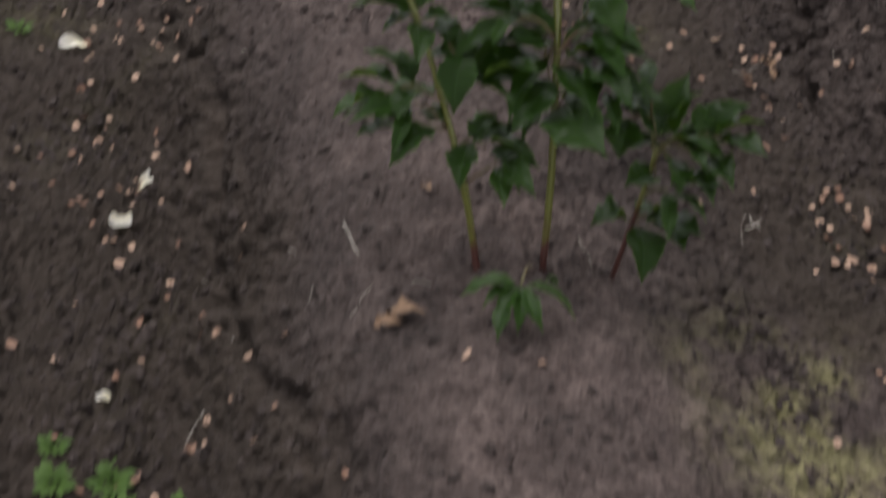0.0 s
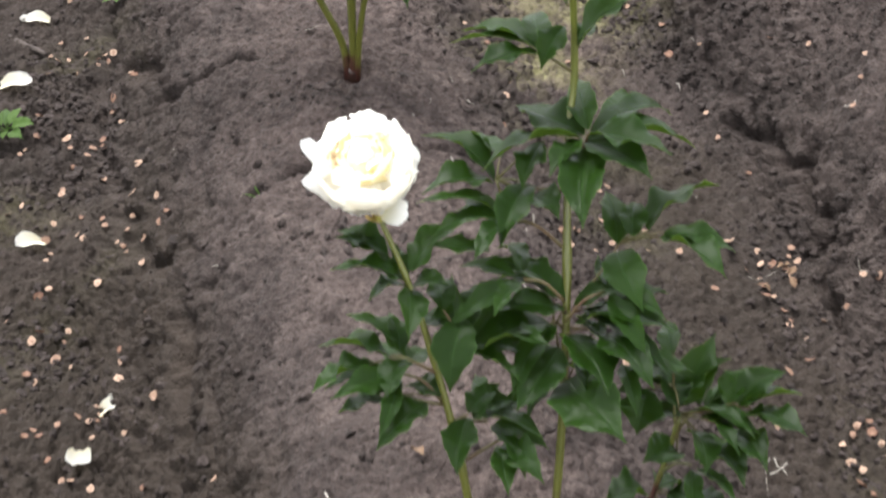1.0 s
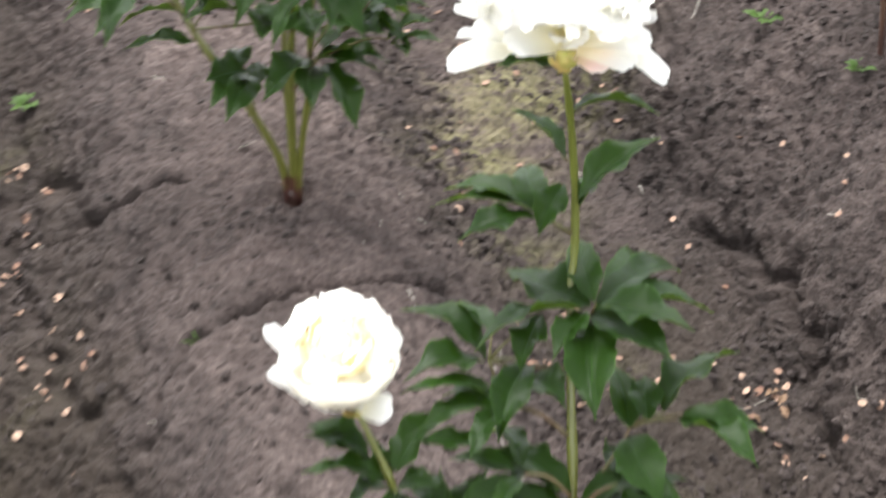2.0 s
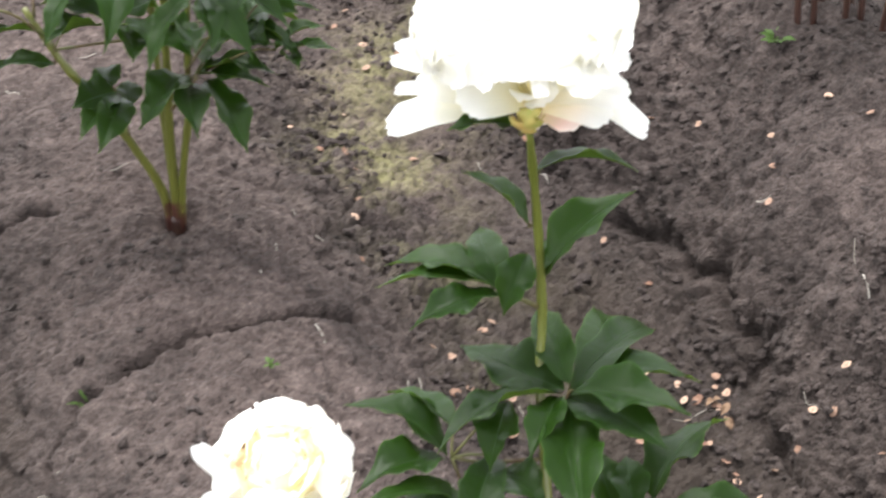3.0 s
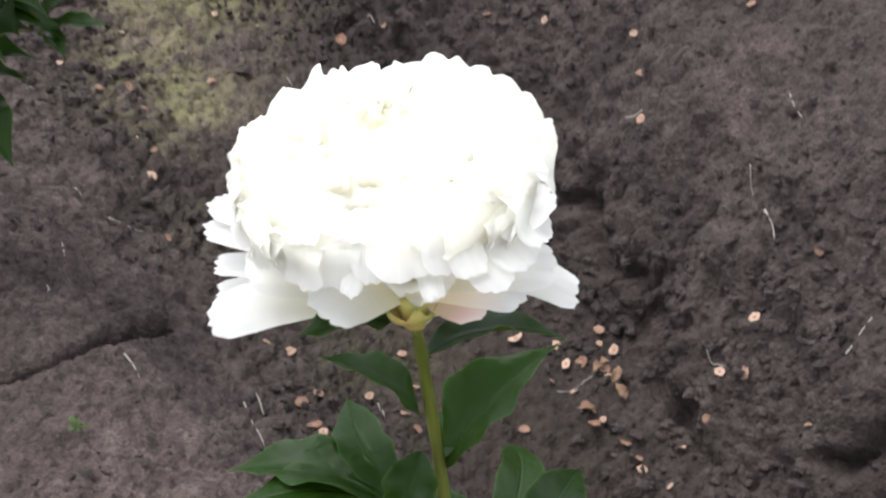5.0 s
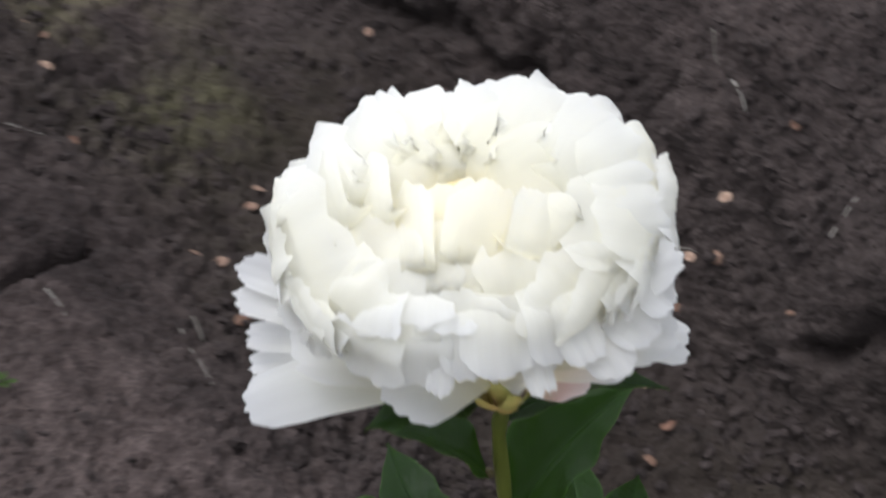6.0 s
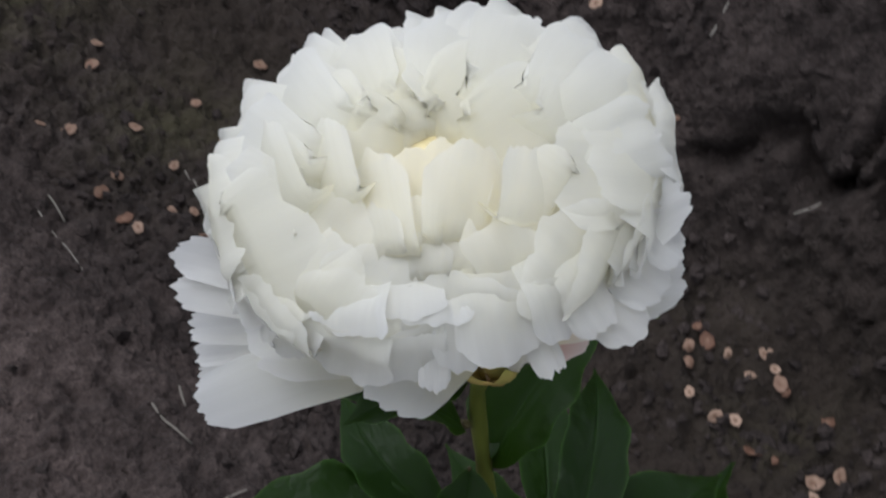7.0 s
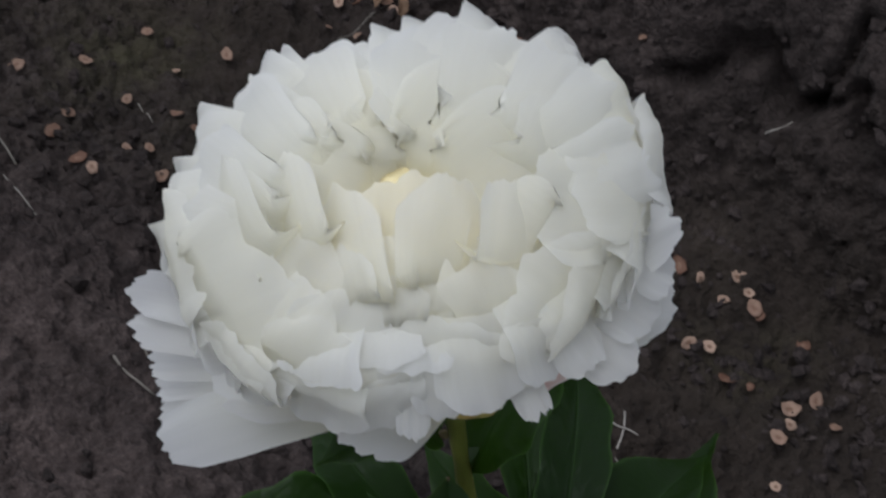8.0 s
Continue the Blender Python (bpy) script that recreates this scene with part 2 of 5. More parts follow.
# cracks in the dried crust: width, depth and the corners of each
CRACKS = [
    (0.009, 0.021, [(-1.0, 1.15), (-0.924, 1.009), (-0.921, 0.963), (-0.89, 0.894), (-0.849, 0.794), (-0.768, 0.67), (-0.734, 0.608), (-0.64, 0.48), (-0.56, 0.40)]),
    (0.008, 0.020, [(-0.539, 0.367), (-0.51, 0.30), (-0.476, 0.233), (-0.469, 0.204), (-0.41, 0.04)]),
    (0.0055, 0.03, [(-0.477, 0.293), (-0.48, 0.313), (-0.47, 0.331), (-0.483, 0.375), (-0.47, 0.391), (-0.458, 0.418), (-0.430, 0.437), (-0.415, 0.458), (-0.386, 0.493), (-0.363, 0.516), (-0.303, 0.533), (-0.257, 0.582), (-0.215, 0.64)]),
    (0.006, 0.030, [(-0.735, 0.763), (-0.682, 0.727), (-0.657, 0.722), (-0.619, 0.714), (-0.603, 0.716), (-0.574, 0.715)]),
    (0.008, 0.026, [(-0.879, 0.949), (-0.848, 0.936), (-0.816, 0.908), (-0.768, 0.848)]),
    (0.0058, 0.036, [(0.354, 0.503), (0.366, 0.497), (0.381, 0.488), (0.394, 0.479), (0.411, 0.468), (0.422, 0.444), (0.431, 0.426)]),
    (0.0055, 0.03, [(0.431, 0.426), (0.445, 0.428), (0.455, 0.425), (0.471, 0.434)]),
    (0.005, 0.026, [(0.431, 0.426), (0.437, 0.416), (0.455, 0.405), (0.447, 0.384), (0.454, 0.367)]),
    (0.004, 0.012, [(0.23, 0.72), (0.26, 0.73), (0.29, 0.74)]),
    (0.005, 0.014, [(0.19, -0.07), (0.20, 0.02), (0.22, 0.08)]),
    (0.006, 0.016, [(-0.43, -0.03), (-0.41, 0.02), (-0.42, 0.08)]),
    (0.008, 0.02, [(-0.397, 0.024), (-0.34, -0.07), (-0.289, -0.162), (-0.206, -0.25), (-0.167, -0.30)]),
    (0.006, 0.026, [(0.05, 0.985), (0.14, 0.90), (0.172, 0.832), (0.188, 0.784), (0.211, 0.743), (0.224, 0.699), (0.23, 0.656), (0.237, 0.628), (0.251, 0.582), (0.264, 0.551)]),
]


# green algae on the crust: place, radius and strength of each patch
ALGAE = [(-0.732, 0.349, 0.05, 0.7), (-0.986, 1.017, 0.07, 0.5), (-0.891, 0.914, 0.04, 0.7), (-0.736, 0.505, 0.06, 0.5), (0.32, 0.0, 0.09, 0.9), (0.35, -0.14, 0.11, 1.0), (0.40, -0.25, 0.10, 0.9), (0.35, 0.33, 0.05, 0.6), (-0.24, 1.30, 0.12, 1.0), (-0.27, 1.08, 0.08, 1.0), (-0.20, 1.44, 0.11, 0.7), (-0.02, 0.64, 0.07, 0.7),
         (0.34, 0.28, 0.04, 0.8), (-0.46, -0.045, 0.05, 0.6), (-0.75, 0.27, 0.07, 0.6), (-0.41, -0.20, 0.07, 0.6), (-0.915, 0.567, 0.08, 0.8), (0.24, -0.10, 0.05, 0.6), (0.12, 0.42, 0.06, 0.5), (-0.115, 0.853, 0.09, 0.8), (0.31, 0.387, 0.045, 0.7), (-0.24, 0.98, 0.08, 0.7)]


def near_line(x, y, points):
    best = np.full_like(x, 9.0)
    for (ax, ay), (bx, by) in zip(points, points[1:]):
        ux, uy = bx - ax, by - ay
        k = np.clip(((x - ax) * ux + (y - ay) * uy) / (ux * ux + uy * uy), 0, 1)
        best = np.minimum(best, np.hypot(x - ax - k * ux, y - ay - k * uy))
    return best


STEPS = np.linspace(-6, 6, 4001)
RUN = np.concatenate([[0], np.cumsum(np.hypot(np.diff(STEPS), np.diff(profile(STEPS))))])
RUN -= np.interp(0, STEPS, RUN)


def ground_base(x, y):
    """The ridges and furrows without their crumbs: height and slope across the row, and the place along the surface."""
    s, l = across_along(x, y)
    bend = 0.05 * value_noise(s * 2.3, l * 2.3, 3) + 0.03 * value_noise(s * 7, l * 7, 5)
    bend = bend + (0.022 * value_noise(l * 14, l * 3, 7) + 0.012 * value_noise(l * 40, s * 9, 8)) * (s > 0.42)

    def height(q):
        return (profile(q - 0.012) + profile(q) + profile(q + 0.012)) / 3
    z = height(s + bend) + 0.02 * value_noise(s * 1.7, l * 1.1, 11)
    slope = (height(s + bend + 0.01) - height(s + bend - 0.01)) / 0.02
    run = np.where(np.abs(s) < 6, np.interp(s, STEPS, RUN), s)
    return z, slope, s, l, run


def ground_relief(s, l, run, x, y):
    """Clods, crumbs, crust and cracks, square to the surface."""
    rough = 0.40 + 0.24 * np.clip((s - 0.5) / 0.12, 0, 1) - 0.34 * np.clip((s - 0.6) / 0.08, 0, 1) + 0.35 * np.exp(-((s - 0.26) / 0.06) ** 2)
    rough += 0.35 * np.exp(-((s + 0.36) / 0.11) ** 2) - 0.3 * np.exp(-((s + 0.05) / 0.16) ** 2)
    rough += 0.25 * np.exp(-((s + 0.22) / 0.06) ** 2)
    rough *= 0.7 + 1.1 * np.clip(value_noise(run * 6, l * 6, 21) + 0.3, 0, 1)
    near = np.clip(1.6 - np.hypot(x + 0.2, y - 0.5) / 3.0, 0, 1)
    u = run + 0.02 * value_noise(run * 28, l * 28, 31) + 0.008 * value_noise(run * 75, l * 75, 33)
    v = l + 0.02 * value_noise(run * 28, l * 28, 32) + 0.008 * value_noise(run * 75, l * 75, 34)
    h = 0.012 * value_noise(run * 13, l * 13, 23) + 0.010 * value_noise(run * 31, l * 31, 24)
    h += rough * (0.008 * lumps(u * 17, v * 17, 41) + 0.011 * lumps(u * 40, v * 40, 51) + 0.014 * lumps(u * 80, v * 80, 61)) + 0.0055 * lumps(run * 130, l * 130, 65)
    h += 0.006 * value_noise(run * 70, l * 70, 71) + 0.0055 * value_noise(run * 150, l * 150, 72)
    pits = np.clip((value_noise(run * 55 + 2 * value_noise(run * 20, l * 20, 75), l * 55, 74) - 0.2) / 0.14, 0, 1) + 0.7 * np.clip((value_noise(run * 110, l * 110, 76) - 0.24) / 0.12, 0, 1)
    h -= 0.0075 * pits * np.clip(rough * 1.3, 0.15, 1)
    wx, wy = x + 0.02 * value_noise(x * 30, y * 30, 81), y + 0.02 * value_noise(x * 30, y * 30, 82)
    wx, wy = wx + 0.006 * value_noise(x * 90, y * 90, 83), wy + 0.006 * value_noise(x * 90, y * 90, 84)
    h -= 0.022 * np.exp(-(np.hypot(wx + 0.424, wy - 0.704) / 0.026) ** 2)
    for width, depth, points in CRACKS:
        h -= depth * np.exp(-(near_line(wx, wy, points) / width) ** 2)
    return near * h


def ground_points(x, y):
    """Where the soil's surface lies that starts from x, y on the smooth ridges."""
    z, slope, s, l, run = ground_base(x, y)
    h = ground_relief(s, l, run, x, y)
    k = 1 / np.sqrt(1 + slope * slope)
    return x - SIDE.x * slope * k * h, y - SIDE.y * slope * k * h, z + k * h, s, l


def ground_parts(x, y):
    """The height of the soil right at x, y."""
    x, y = np.asarray(x, float), np.asarray(y, float)
    px, py = x, y
    for _ in range(3):
        gx, gy, gz, _, _ = ground_points(px, py)
        px, py = px + (x - gx) * 0.8, py + (y - gy) * 0.8
    return (gz,)


def ground_z(x, y):
    return float(ground_parts(np.array([x]), np.array([y]))[0][0])


def axis(low, high, step):
    out = [high]
    while out[-1] < 400:
        out.append(out[-1] + max(step, (out[-1] - high) * 0.35 + step * 1.5))
    back = [low]
    while back[-1] > -400:
        back.append(back[-1] - max(step, (low - back[-1]) * 0.35 + step * 1.5))
    return np.array(back[:0:-1] + list(np.arange(low, high, step)) + out)


def sheet(name, nx, ny, verts, mat):
    i = np.arange(nx * ny).reshape(ny, nx)
    faces = np.stack([i[:-1, :-1], i[:-1, 1:], i[1:, 1:], i[1:, :-1]], -1).reshape(-1, 4)
    me = bpy.data.meshes.new(name)
    me.vertices.add(len(verts))
    me.vertices.foreach_set("co", np.asarray(verts, np.float32).ravel())
    me.loops.add(faces.size)
    me.loops.foreach_set("vertex_index", faces.ravel().astype(np.int32))
    me.polygons.add(len(faces))
    me.polygons.foreach_set("loop_start", np.arange(0, faces.size, 4, dtype=np.int32))
    me.polygons.foreach_set("use_smooth", np.ones(len(faces), bool))
    me.update(calc_edges=True)
    me.materials.append(mat)
    return me


def build_ground():
    xs, ys = axis(-1.55, 0.95, 0.0033), axis(-0.7, 1.75, 0.0033)
    gx, gy = np.meshgrid(xs, ys)
    x, y, z, s, l = ground_points(gx.ravel(), gy.ravel())
    algae = np.zeros_like(x)
    for px, py, r, strength in ALGAE:
        algae += strength * np.exp(-((x - px) ** 2 + (y - py) ** 2) / r ** 2)
    algae = np.clip(algae, 0, 1) * np.clip(value_noise(s * 14, l * 14, 91) * 2.4 + 0.7, 0, 1)
    # Mask of the darker brown: furrow floors and the lower flanks of the ridges.
    furrow_brown = np.clip(np.clip((-0.18 + 0.06 * value_noise(l * 9, s * 9, 93) - s) / 0.07, 0, 1) * np.clip((s + 0.66) / 0.08, 0, 1) * (1 - 0.5 * np.clip((l - 0.8) / 0.3, 0, 1)) + (0.9 * np.exp(-((s - 0.43) / 0.13) ** 2) + 0.8 * np.exp(-((s - 0.5) / 0.14) ** 2) * np.clip((0.4 - l) / 0.2, 0, 1)) * np.clip((1.0 - l) / 0.15, 0, 1) * np.clip((l + 0.08) / 0.15, 0, 1), 0, 1)
    me = sheet("ground", len(xs), len(ys), np.stack([x, y, z], -1), SOIL)
    for name, values in (("algae", algae), ("furrow_brown", furrow_brown), ("dry", np.clip(1.3 * np.exp(-((s - 0.03) / 0.16) ** 2) * (1 - 0.55 * np.exp(-((l - 0.32) / 0.13) ** 2)) + 0.8 * np.exp(-((s - 0.3) / 0.12) ** 2) * np.clip((0.05 - l) / 0.15, 0, 1) + 0.35 * np.exp(-((s - 0.74) / 0.15) ** 2) * np.clip((l - 0.3) / 0.25, 0, 1) + 0.8 * np.exp(-((s - 0.38) / 0.12) ** 2) * np.clip((l - 0.95) / 0.2, 0, 1), 0, 1))):
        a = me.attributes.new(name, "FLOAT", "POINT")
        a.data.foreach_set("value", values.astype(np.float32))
    ob = new("ground", me)
    return tagged(ob, "grey-brown crumbly cracked soil in planted ridges and furrows", "ground", kind="structure")


def build_crumbs(count):
    """Loose crumbs of soil, thickest on the broken slopes and in the furrows."""
    rng = np.random.default_rng(4)
    g = (1 + 5 ** 0.5) / 2
    ico = np.array([(-1, g, 0), (1, g, 0), (-1, -g, 0), (1, -g, 0), (0, -1, g), (0, 1, g), (0, -1, -g), (0, 1, -g), (g, 0, -1), (g, 0, 1), (-g, 0, -1), (-g, 0, 1)]) / 1.9
    tri = np.array([(0, 11, 5), (0, 5, 1), (0, 1, 7), (0, 7, 10), (0, 10, 11), (1, 5, 9), (5, 11, 4), (11, 10, 2), (10, 7, 6), (7, 1, 8),
                    (3, 9, 4), (3, 4, 2), (3, 2, 6), (3, 6, 8), (3, 8, 9), (4, 9, 5), (2, 4, 11), (6, 2, 10), (8, 6, 7), (9, 8, 1)])
    s = rng.uniform(-0.75, 1.0, count * 3)
    l = rng.uniform(-0.5, 1.9, count * 3)
    thick = 0.12 + 0.7 * np.exp(-((s + 0.38) / 0.13) ** 2) + 0.8 * np.exp(-((s - 0.27) / 0.06) ** 2) + 0.75 * np.clip((s - 0.42) / 0.1, 0, 1) - 0.4 * np.clip((s - 0.66) / 0.1, 0, 1)
    thick *= np.clip(0.5 + 1.8 * value_noise(s * 9, l * 9, 101), 0.1, 1)
    keep = np.flatnonzero(rng.uniform(0, 1, count * 3) < thick)[:count]
    s, l = s[keep], l[keep]
    n = len(s)
    x, y, z, _, _ = ground_points(FOOT.x + SIDE.x * s + ROW.x * l, FOOT.y + SIDE.y * s + ROW.y * l)
    size = 0.0014 + 0.0062 * rng.uniform(0, 1, n) ** 3
    shape = ico[None] * rng.uniform(0.5, 1.35, (n, 12, 1)) * rng.uniform(0.6, 1.4, (n, 1, 3)) * np.array([1, 1, 0.75])
    a = rng.uniform(0, 6.28, n)
    c, d = np.cos(a)[:, None], np.sin(a)[:, None]
    px = shape[:, :, 0] * c - shape[:, :, 1] * d
    py = shape[:, :, 0] * d + shape[:, :, 1] * c
    verts = np.stack([px, py, shape[:, :, 2] + 0.12], -1) * size[:, None, None] + np.stack([x, y, z], -1)[:, None]
    faces = (tri[None] + 12 * np.arange(n)[:, None, None]).reshape(-1, 3)
    me = bpy.data.meshes.new("soil_crumbs")
    me.vertices.add(n * 12)
    me.vertices.foreach_set("co", verts.astype(np.float32).ravel())
    me.loops.add(faces.size)
    me.loops.foreach_set("vertex_index", faces.ravel().astype(np.int32))
    me.polygons.add(len(faces))
    me.polygons.foreach_set("loop_start", np.arange(0, faces.size, 3, dtype=np.int32))
    me.polygons.foreach_set("use_smooth", np.zeros(len(faces), bool))
    me.update(calc_edges=True)
    me.materials.append(SOIL)
    tagged(new("soil_crumbs", me), "loose grey-brown soil crumbs strewn over ridges and furrows", "soil", kind="stuff")


build_ground()
build_crumbs(42000)
# ---- kit for the plants ----
def mesh_of(name, verts, faces, mats, uvs=None, slots=None, smooth=True):
    me = bpy.data.meshes.new(name)
    me.from_pydata([tuple(v) for v in verts], [], faces)
    for m in mats:
        me.materials.append(m)
    if slots is not None:
        me.polygons.foreach_set("material_index", slots)
    if smooth:
        me.polygons.foreach_set("use_smooth", [True] * len(me.polygons))
    if uvs is not None:
        layer = me.uv_layers.new(name="UVMap")
        loops = np.empty(len(me.loops), np.int32)
        me.loops.foreach_get("vertex_index", loops)
        layer.data.foreach_set("uv", np.asarray(uvs, np.float32)[loops].ravel())
    me.update()
    return me


def part(name, me, parent, label=""):
    ob = new(name, me)
    ob.parent = parent
    return tagged(ob, label)


def empty(name, at):
    ob = new(name)
    ob.empty_display_size = 0.05
    ob.location = at
    return ob


def smooth_line(points, count):
    """A Catmull-Rom line through the points."""
    p = [Vector(q) for q in points]
    p = [2 * p[0] - p[1]] + p + [2 * p[-1] - p[-2]]
    out = []
    spans = len(p) - 3
    for k in range(count):
        t = k / (count - 1) * spans
        i = min(int(t), spans - 1)
        t -= i
        a, b, c, d = p[i:i + 4]
        out.append(0.5 * ((2 * b) + (c - a) * t + (2 * a - 5 * b + 4 * c - d) * t * t + (3 * b - a - 3 * c + d) * t ** 3))
    return out


def tube(name, points, r0, r1, mat, sides=8, count=14, knots=()):
    """A tapered stalk through the points, with slightly thicker joints at the given shares of its length."""
    line = smooth_line(points, count)
    verts, faces, uvs = [], [], []
    ref = Vector((1, 0.2, 0.1))
    for k, c in enumerate(line):
        way = (line[min(k + 1, count - 1)] - line[max(k - 1, 0)]).normalized()
        u = way.cross(ref).normalized()
        v = way.cross(u)
        f = k / (count - 1)
        r = r0 + (r1 - r0) * f
        r *= 1 + sum(0.35 * math.exp(-((f - q) / 0.03) ** 2) for q in knots)
        for j in range(sides):
            a = 2 * math.pi * j / sides
            verts.append(c + r * (math.cos(a) * u + math.sin(a) * v))
            uvs.append((j / sides, f))
    for k in range(count - 1):
        for j in range(sides):
            a, b = k * sides + j, k * sides + (j + 1) % sides
            faces.append((a, b, b + sides, a + sides))
    faces.append(tuple(range(sides))[::-1])
    faces.append(tuple(range((count - 1) * sides, count * sides)))
    return mesh_of(name, verts, faces, [mat], uvs)


def leaflet_mesh(base, tip, width, up, fold=0.35, sag=0.12, wave=0.0, seed=0, mats=None):
    """A pointed leaflet with a folded midrib, curved from base to tip; up is the way that its upper side faces."""
    base, tip, up = Vector(base), Vector(tip), Vector(up)
    ahead = tip - base
    length = ahead.length
    ahead.normalize()
    side = ahead.cross(up).normalized()
    up = side.cross(ahead).normalized()
    rng = random.Random(seed)
    nv, nu = 23, 9
    grid = []
    curl = rng.uniform(-0.15, 0.15)
    lean = rng.uniform(-0.06, 0.06)
    p1, p2 = rng.uniform(0, 6), rng.uniform(0, 6)
    for k in range(nv):
        v = k / (nv - 1)
        w = width * 0.5 * (math.sin(math.pi * v ** 0.8) ** (0.8 + 0.5 * v)) * 1.02 if 0 < k < nv - 1 else width * 0.02
        arch = sag * length * (4 * v * (1 - v)) - sag * 0.3 * length * v * v
        twist = curl * (v - 0.3)
        for j in range(nu):
            u = j / (nu - 1) * 2 - 1
            q = abs(u)
            x = u * w * (1 - 0.2 * fold * q) + lean * length * math.sin(math.pi * v)
            z = fold * w * q ** 1.15 - 0.28 * fold * w * q ** 3 + arch
            z += wave * w * q * (math.sin(9 * v + p1 + (2.2 if u > 0 else 0)) + 0.5 * q * math.sin(21 * v + p2 + 2 * u)) + twist * x
            x += u * w * q * (0.06 * math.sin(13 * v + p2) + 0.05 * math.sin(29 * v + p1 + u))
            grid.append((base + ahead * (v * length) + side * x + up * z, (j / (nu - 1), v)))
    verts = [g[0] for g in grid]
    uvs = [g[1] for g in grid]
    low = []
    thick = 0.00045
    for k in range(nv):
        for j in range(nu):
            i = k * nu + j
            low.append(verts[i] - up * thick * (0.15 if j in (0, nu - 1) or k in (0, nv - 1) else 1))
    n = len(verts)
    verts, uvs = verts + low, uvs + uvs
    faces, slots = [], []
    for k in range(nv - 1):
        for j in range(nu - 1):
            a = k * nu + j
            faces.append((a, a + 1, a + nu + 1, a + nu))
            slots.append(0)
            faces.append((n + a, n + a + nu, n + a + nu + 1, n + a + 1))
            slots.append(1)
    return mesh_of("leaflet", verts, faces, list(mats or (LEAF_TOP, LEAF_UNDER)), uvs, slots)


def petal_mesh(path, widths, facing, cup, ruffle, teeth, seed, mat, nu=35, nv=14, rounding=1.0):
    """A petal along a path of points; widths are half widths along it, facing the way of its inner side, cup its hollow, ruffle the waviness
    of the rim, teeth the depth of its scallops in metres and rounding that of its rim against its half width."""
    rng = random.Random(seed)
    fine = 61
    line = smooth_line(path, fine)
    run = [0.0]
    for p, q in zip(line, line[1:]):
        run.append(run[-1] + (q - p).length)
    f1, f2, f3 = rng.uniform(0, 6), rng.uniform(0, 6), rng.uniform(0, 6)
    cut, notch = rng.uniform(-0.6, 0.6), rng.choice((0.0, 0.7, 1.3))
    at = [k / (len(widths) - 1) for k in range(len(widths))]
    full, skew = max(widths), rng.uniform(-0.15, 0.15)
    across = (line[-1] - line[fine // 2]).cross(facing).normalized()
    verts, uvs = [], []
    for k in range(nv):
        v = 1 - (1 - k / (nv - 1)) ** 1.25
        for j in range(nu):
            u = math.sin((j / (nu - 1) - 0.5) * math.pi * 0.96) / math.sin(0.48 * math.pi)
            short = rounding * full * (1 - math.sqrt(max(0.0, 1 - u * u))) + skew * full * u * 0.5
            short += teeth * (1 + 0.6 * math.sin(5 * u + f1) + 0.45 * math.sin(12 * u + f2) + notch * math.exp(-((u - cut) / 0.09) ** 2))
            short += teeth * 0.8 * (1 - abs(math.sin(7.5 * u + f3 + 0.8 * math.sin(4 * u + f1)))) ** 2
            short += teeth * 0.45 * abs(math.sin(17 * u + f2 + 1.2 * math.sin(6 * u + f3)))
            t = float(np.interp(v * (run[-1] - v * min(max(short, 0.0), run[-1] * 0.6)), run, range(fine)))
            i = min(int(t), fine - 2)
            p = line[i].lerp(line[i + 1], t - i)
            way = (line[i + 1] - line[i]).normalized()
            side = (across - across.dot(way) * way).normalized()
            face = side.cross(way)
            w = float(np.interp(t / (fine - 1), at, widths))
            d = cup * w * u * u - ruffle * w * (0.7 * math.sin(3.1 * u + f3) + 0.4 * math.sin(5.3 * u + f1 + 2 * v) + 0.3 * math.sin(11 * u + f2) * v ** 3) * v ** 4
            d += ruffle * w * 0.5 * math.sin(7 * v + f2) * u * u * v
            verts.append(p + side * (u * w) + face * d)
            uvs.append((j / (nu - 1), v))
    faces = []
    for k in range(nv - 1):
        for j in range(nu - 1):
            a = k * nu + j
            faces.append((a, a + 1, a + nu + 1, a + nu))
    return mesh_of("petal", verts, faces, [mat], uvs)
# ---- peonies ----
def turned(axis_way, lead):
    """A basis whose z is axis_way and whose x lies near lead."""
    z = Vector(axis_way).normalized()
    x = (Vector(lead) - Vector(lead).dot(z) * z).normalized()
    return Matrix((x, z.cross(x), z)).transposed()


class Ball:
    """The flattened ball that a double flower fills: ways are told by the angle from the heart and the turn round it, in degrees."""

    def __init__(self, centre, axis_way, heart_way, halves):
        self.centre, self.axis, self.halves = Vector(centre), Vector(axis_way).normalized(), halves
        self.body = turned(axis_way, (1, 0, 0))
        self.basis = turned(heart_way, (1, 0, 0))

    def way(self, tilt, turn):
        th, a = radians(tilt), radians(turn)
        return self.basis @ Vector((math.sin(th) * math.cos(a), math.sin(th) * math.sin(a), math.cos(th)))

    def point(self, way, share):
        way = way.normalized()
        inside = self.body.transposed() @ way
        return self.centre + way * (share / math.sqrt(sum((v / h) ** 2 for v, h in zip(inside, self.halves))))


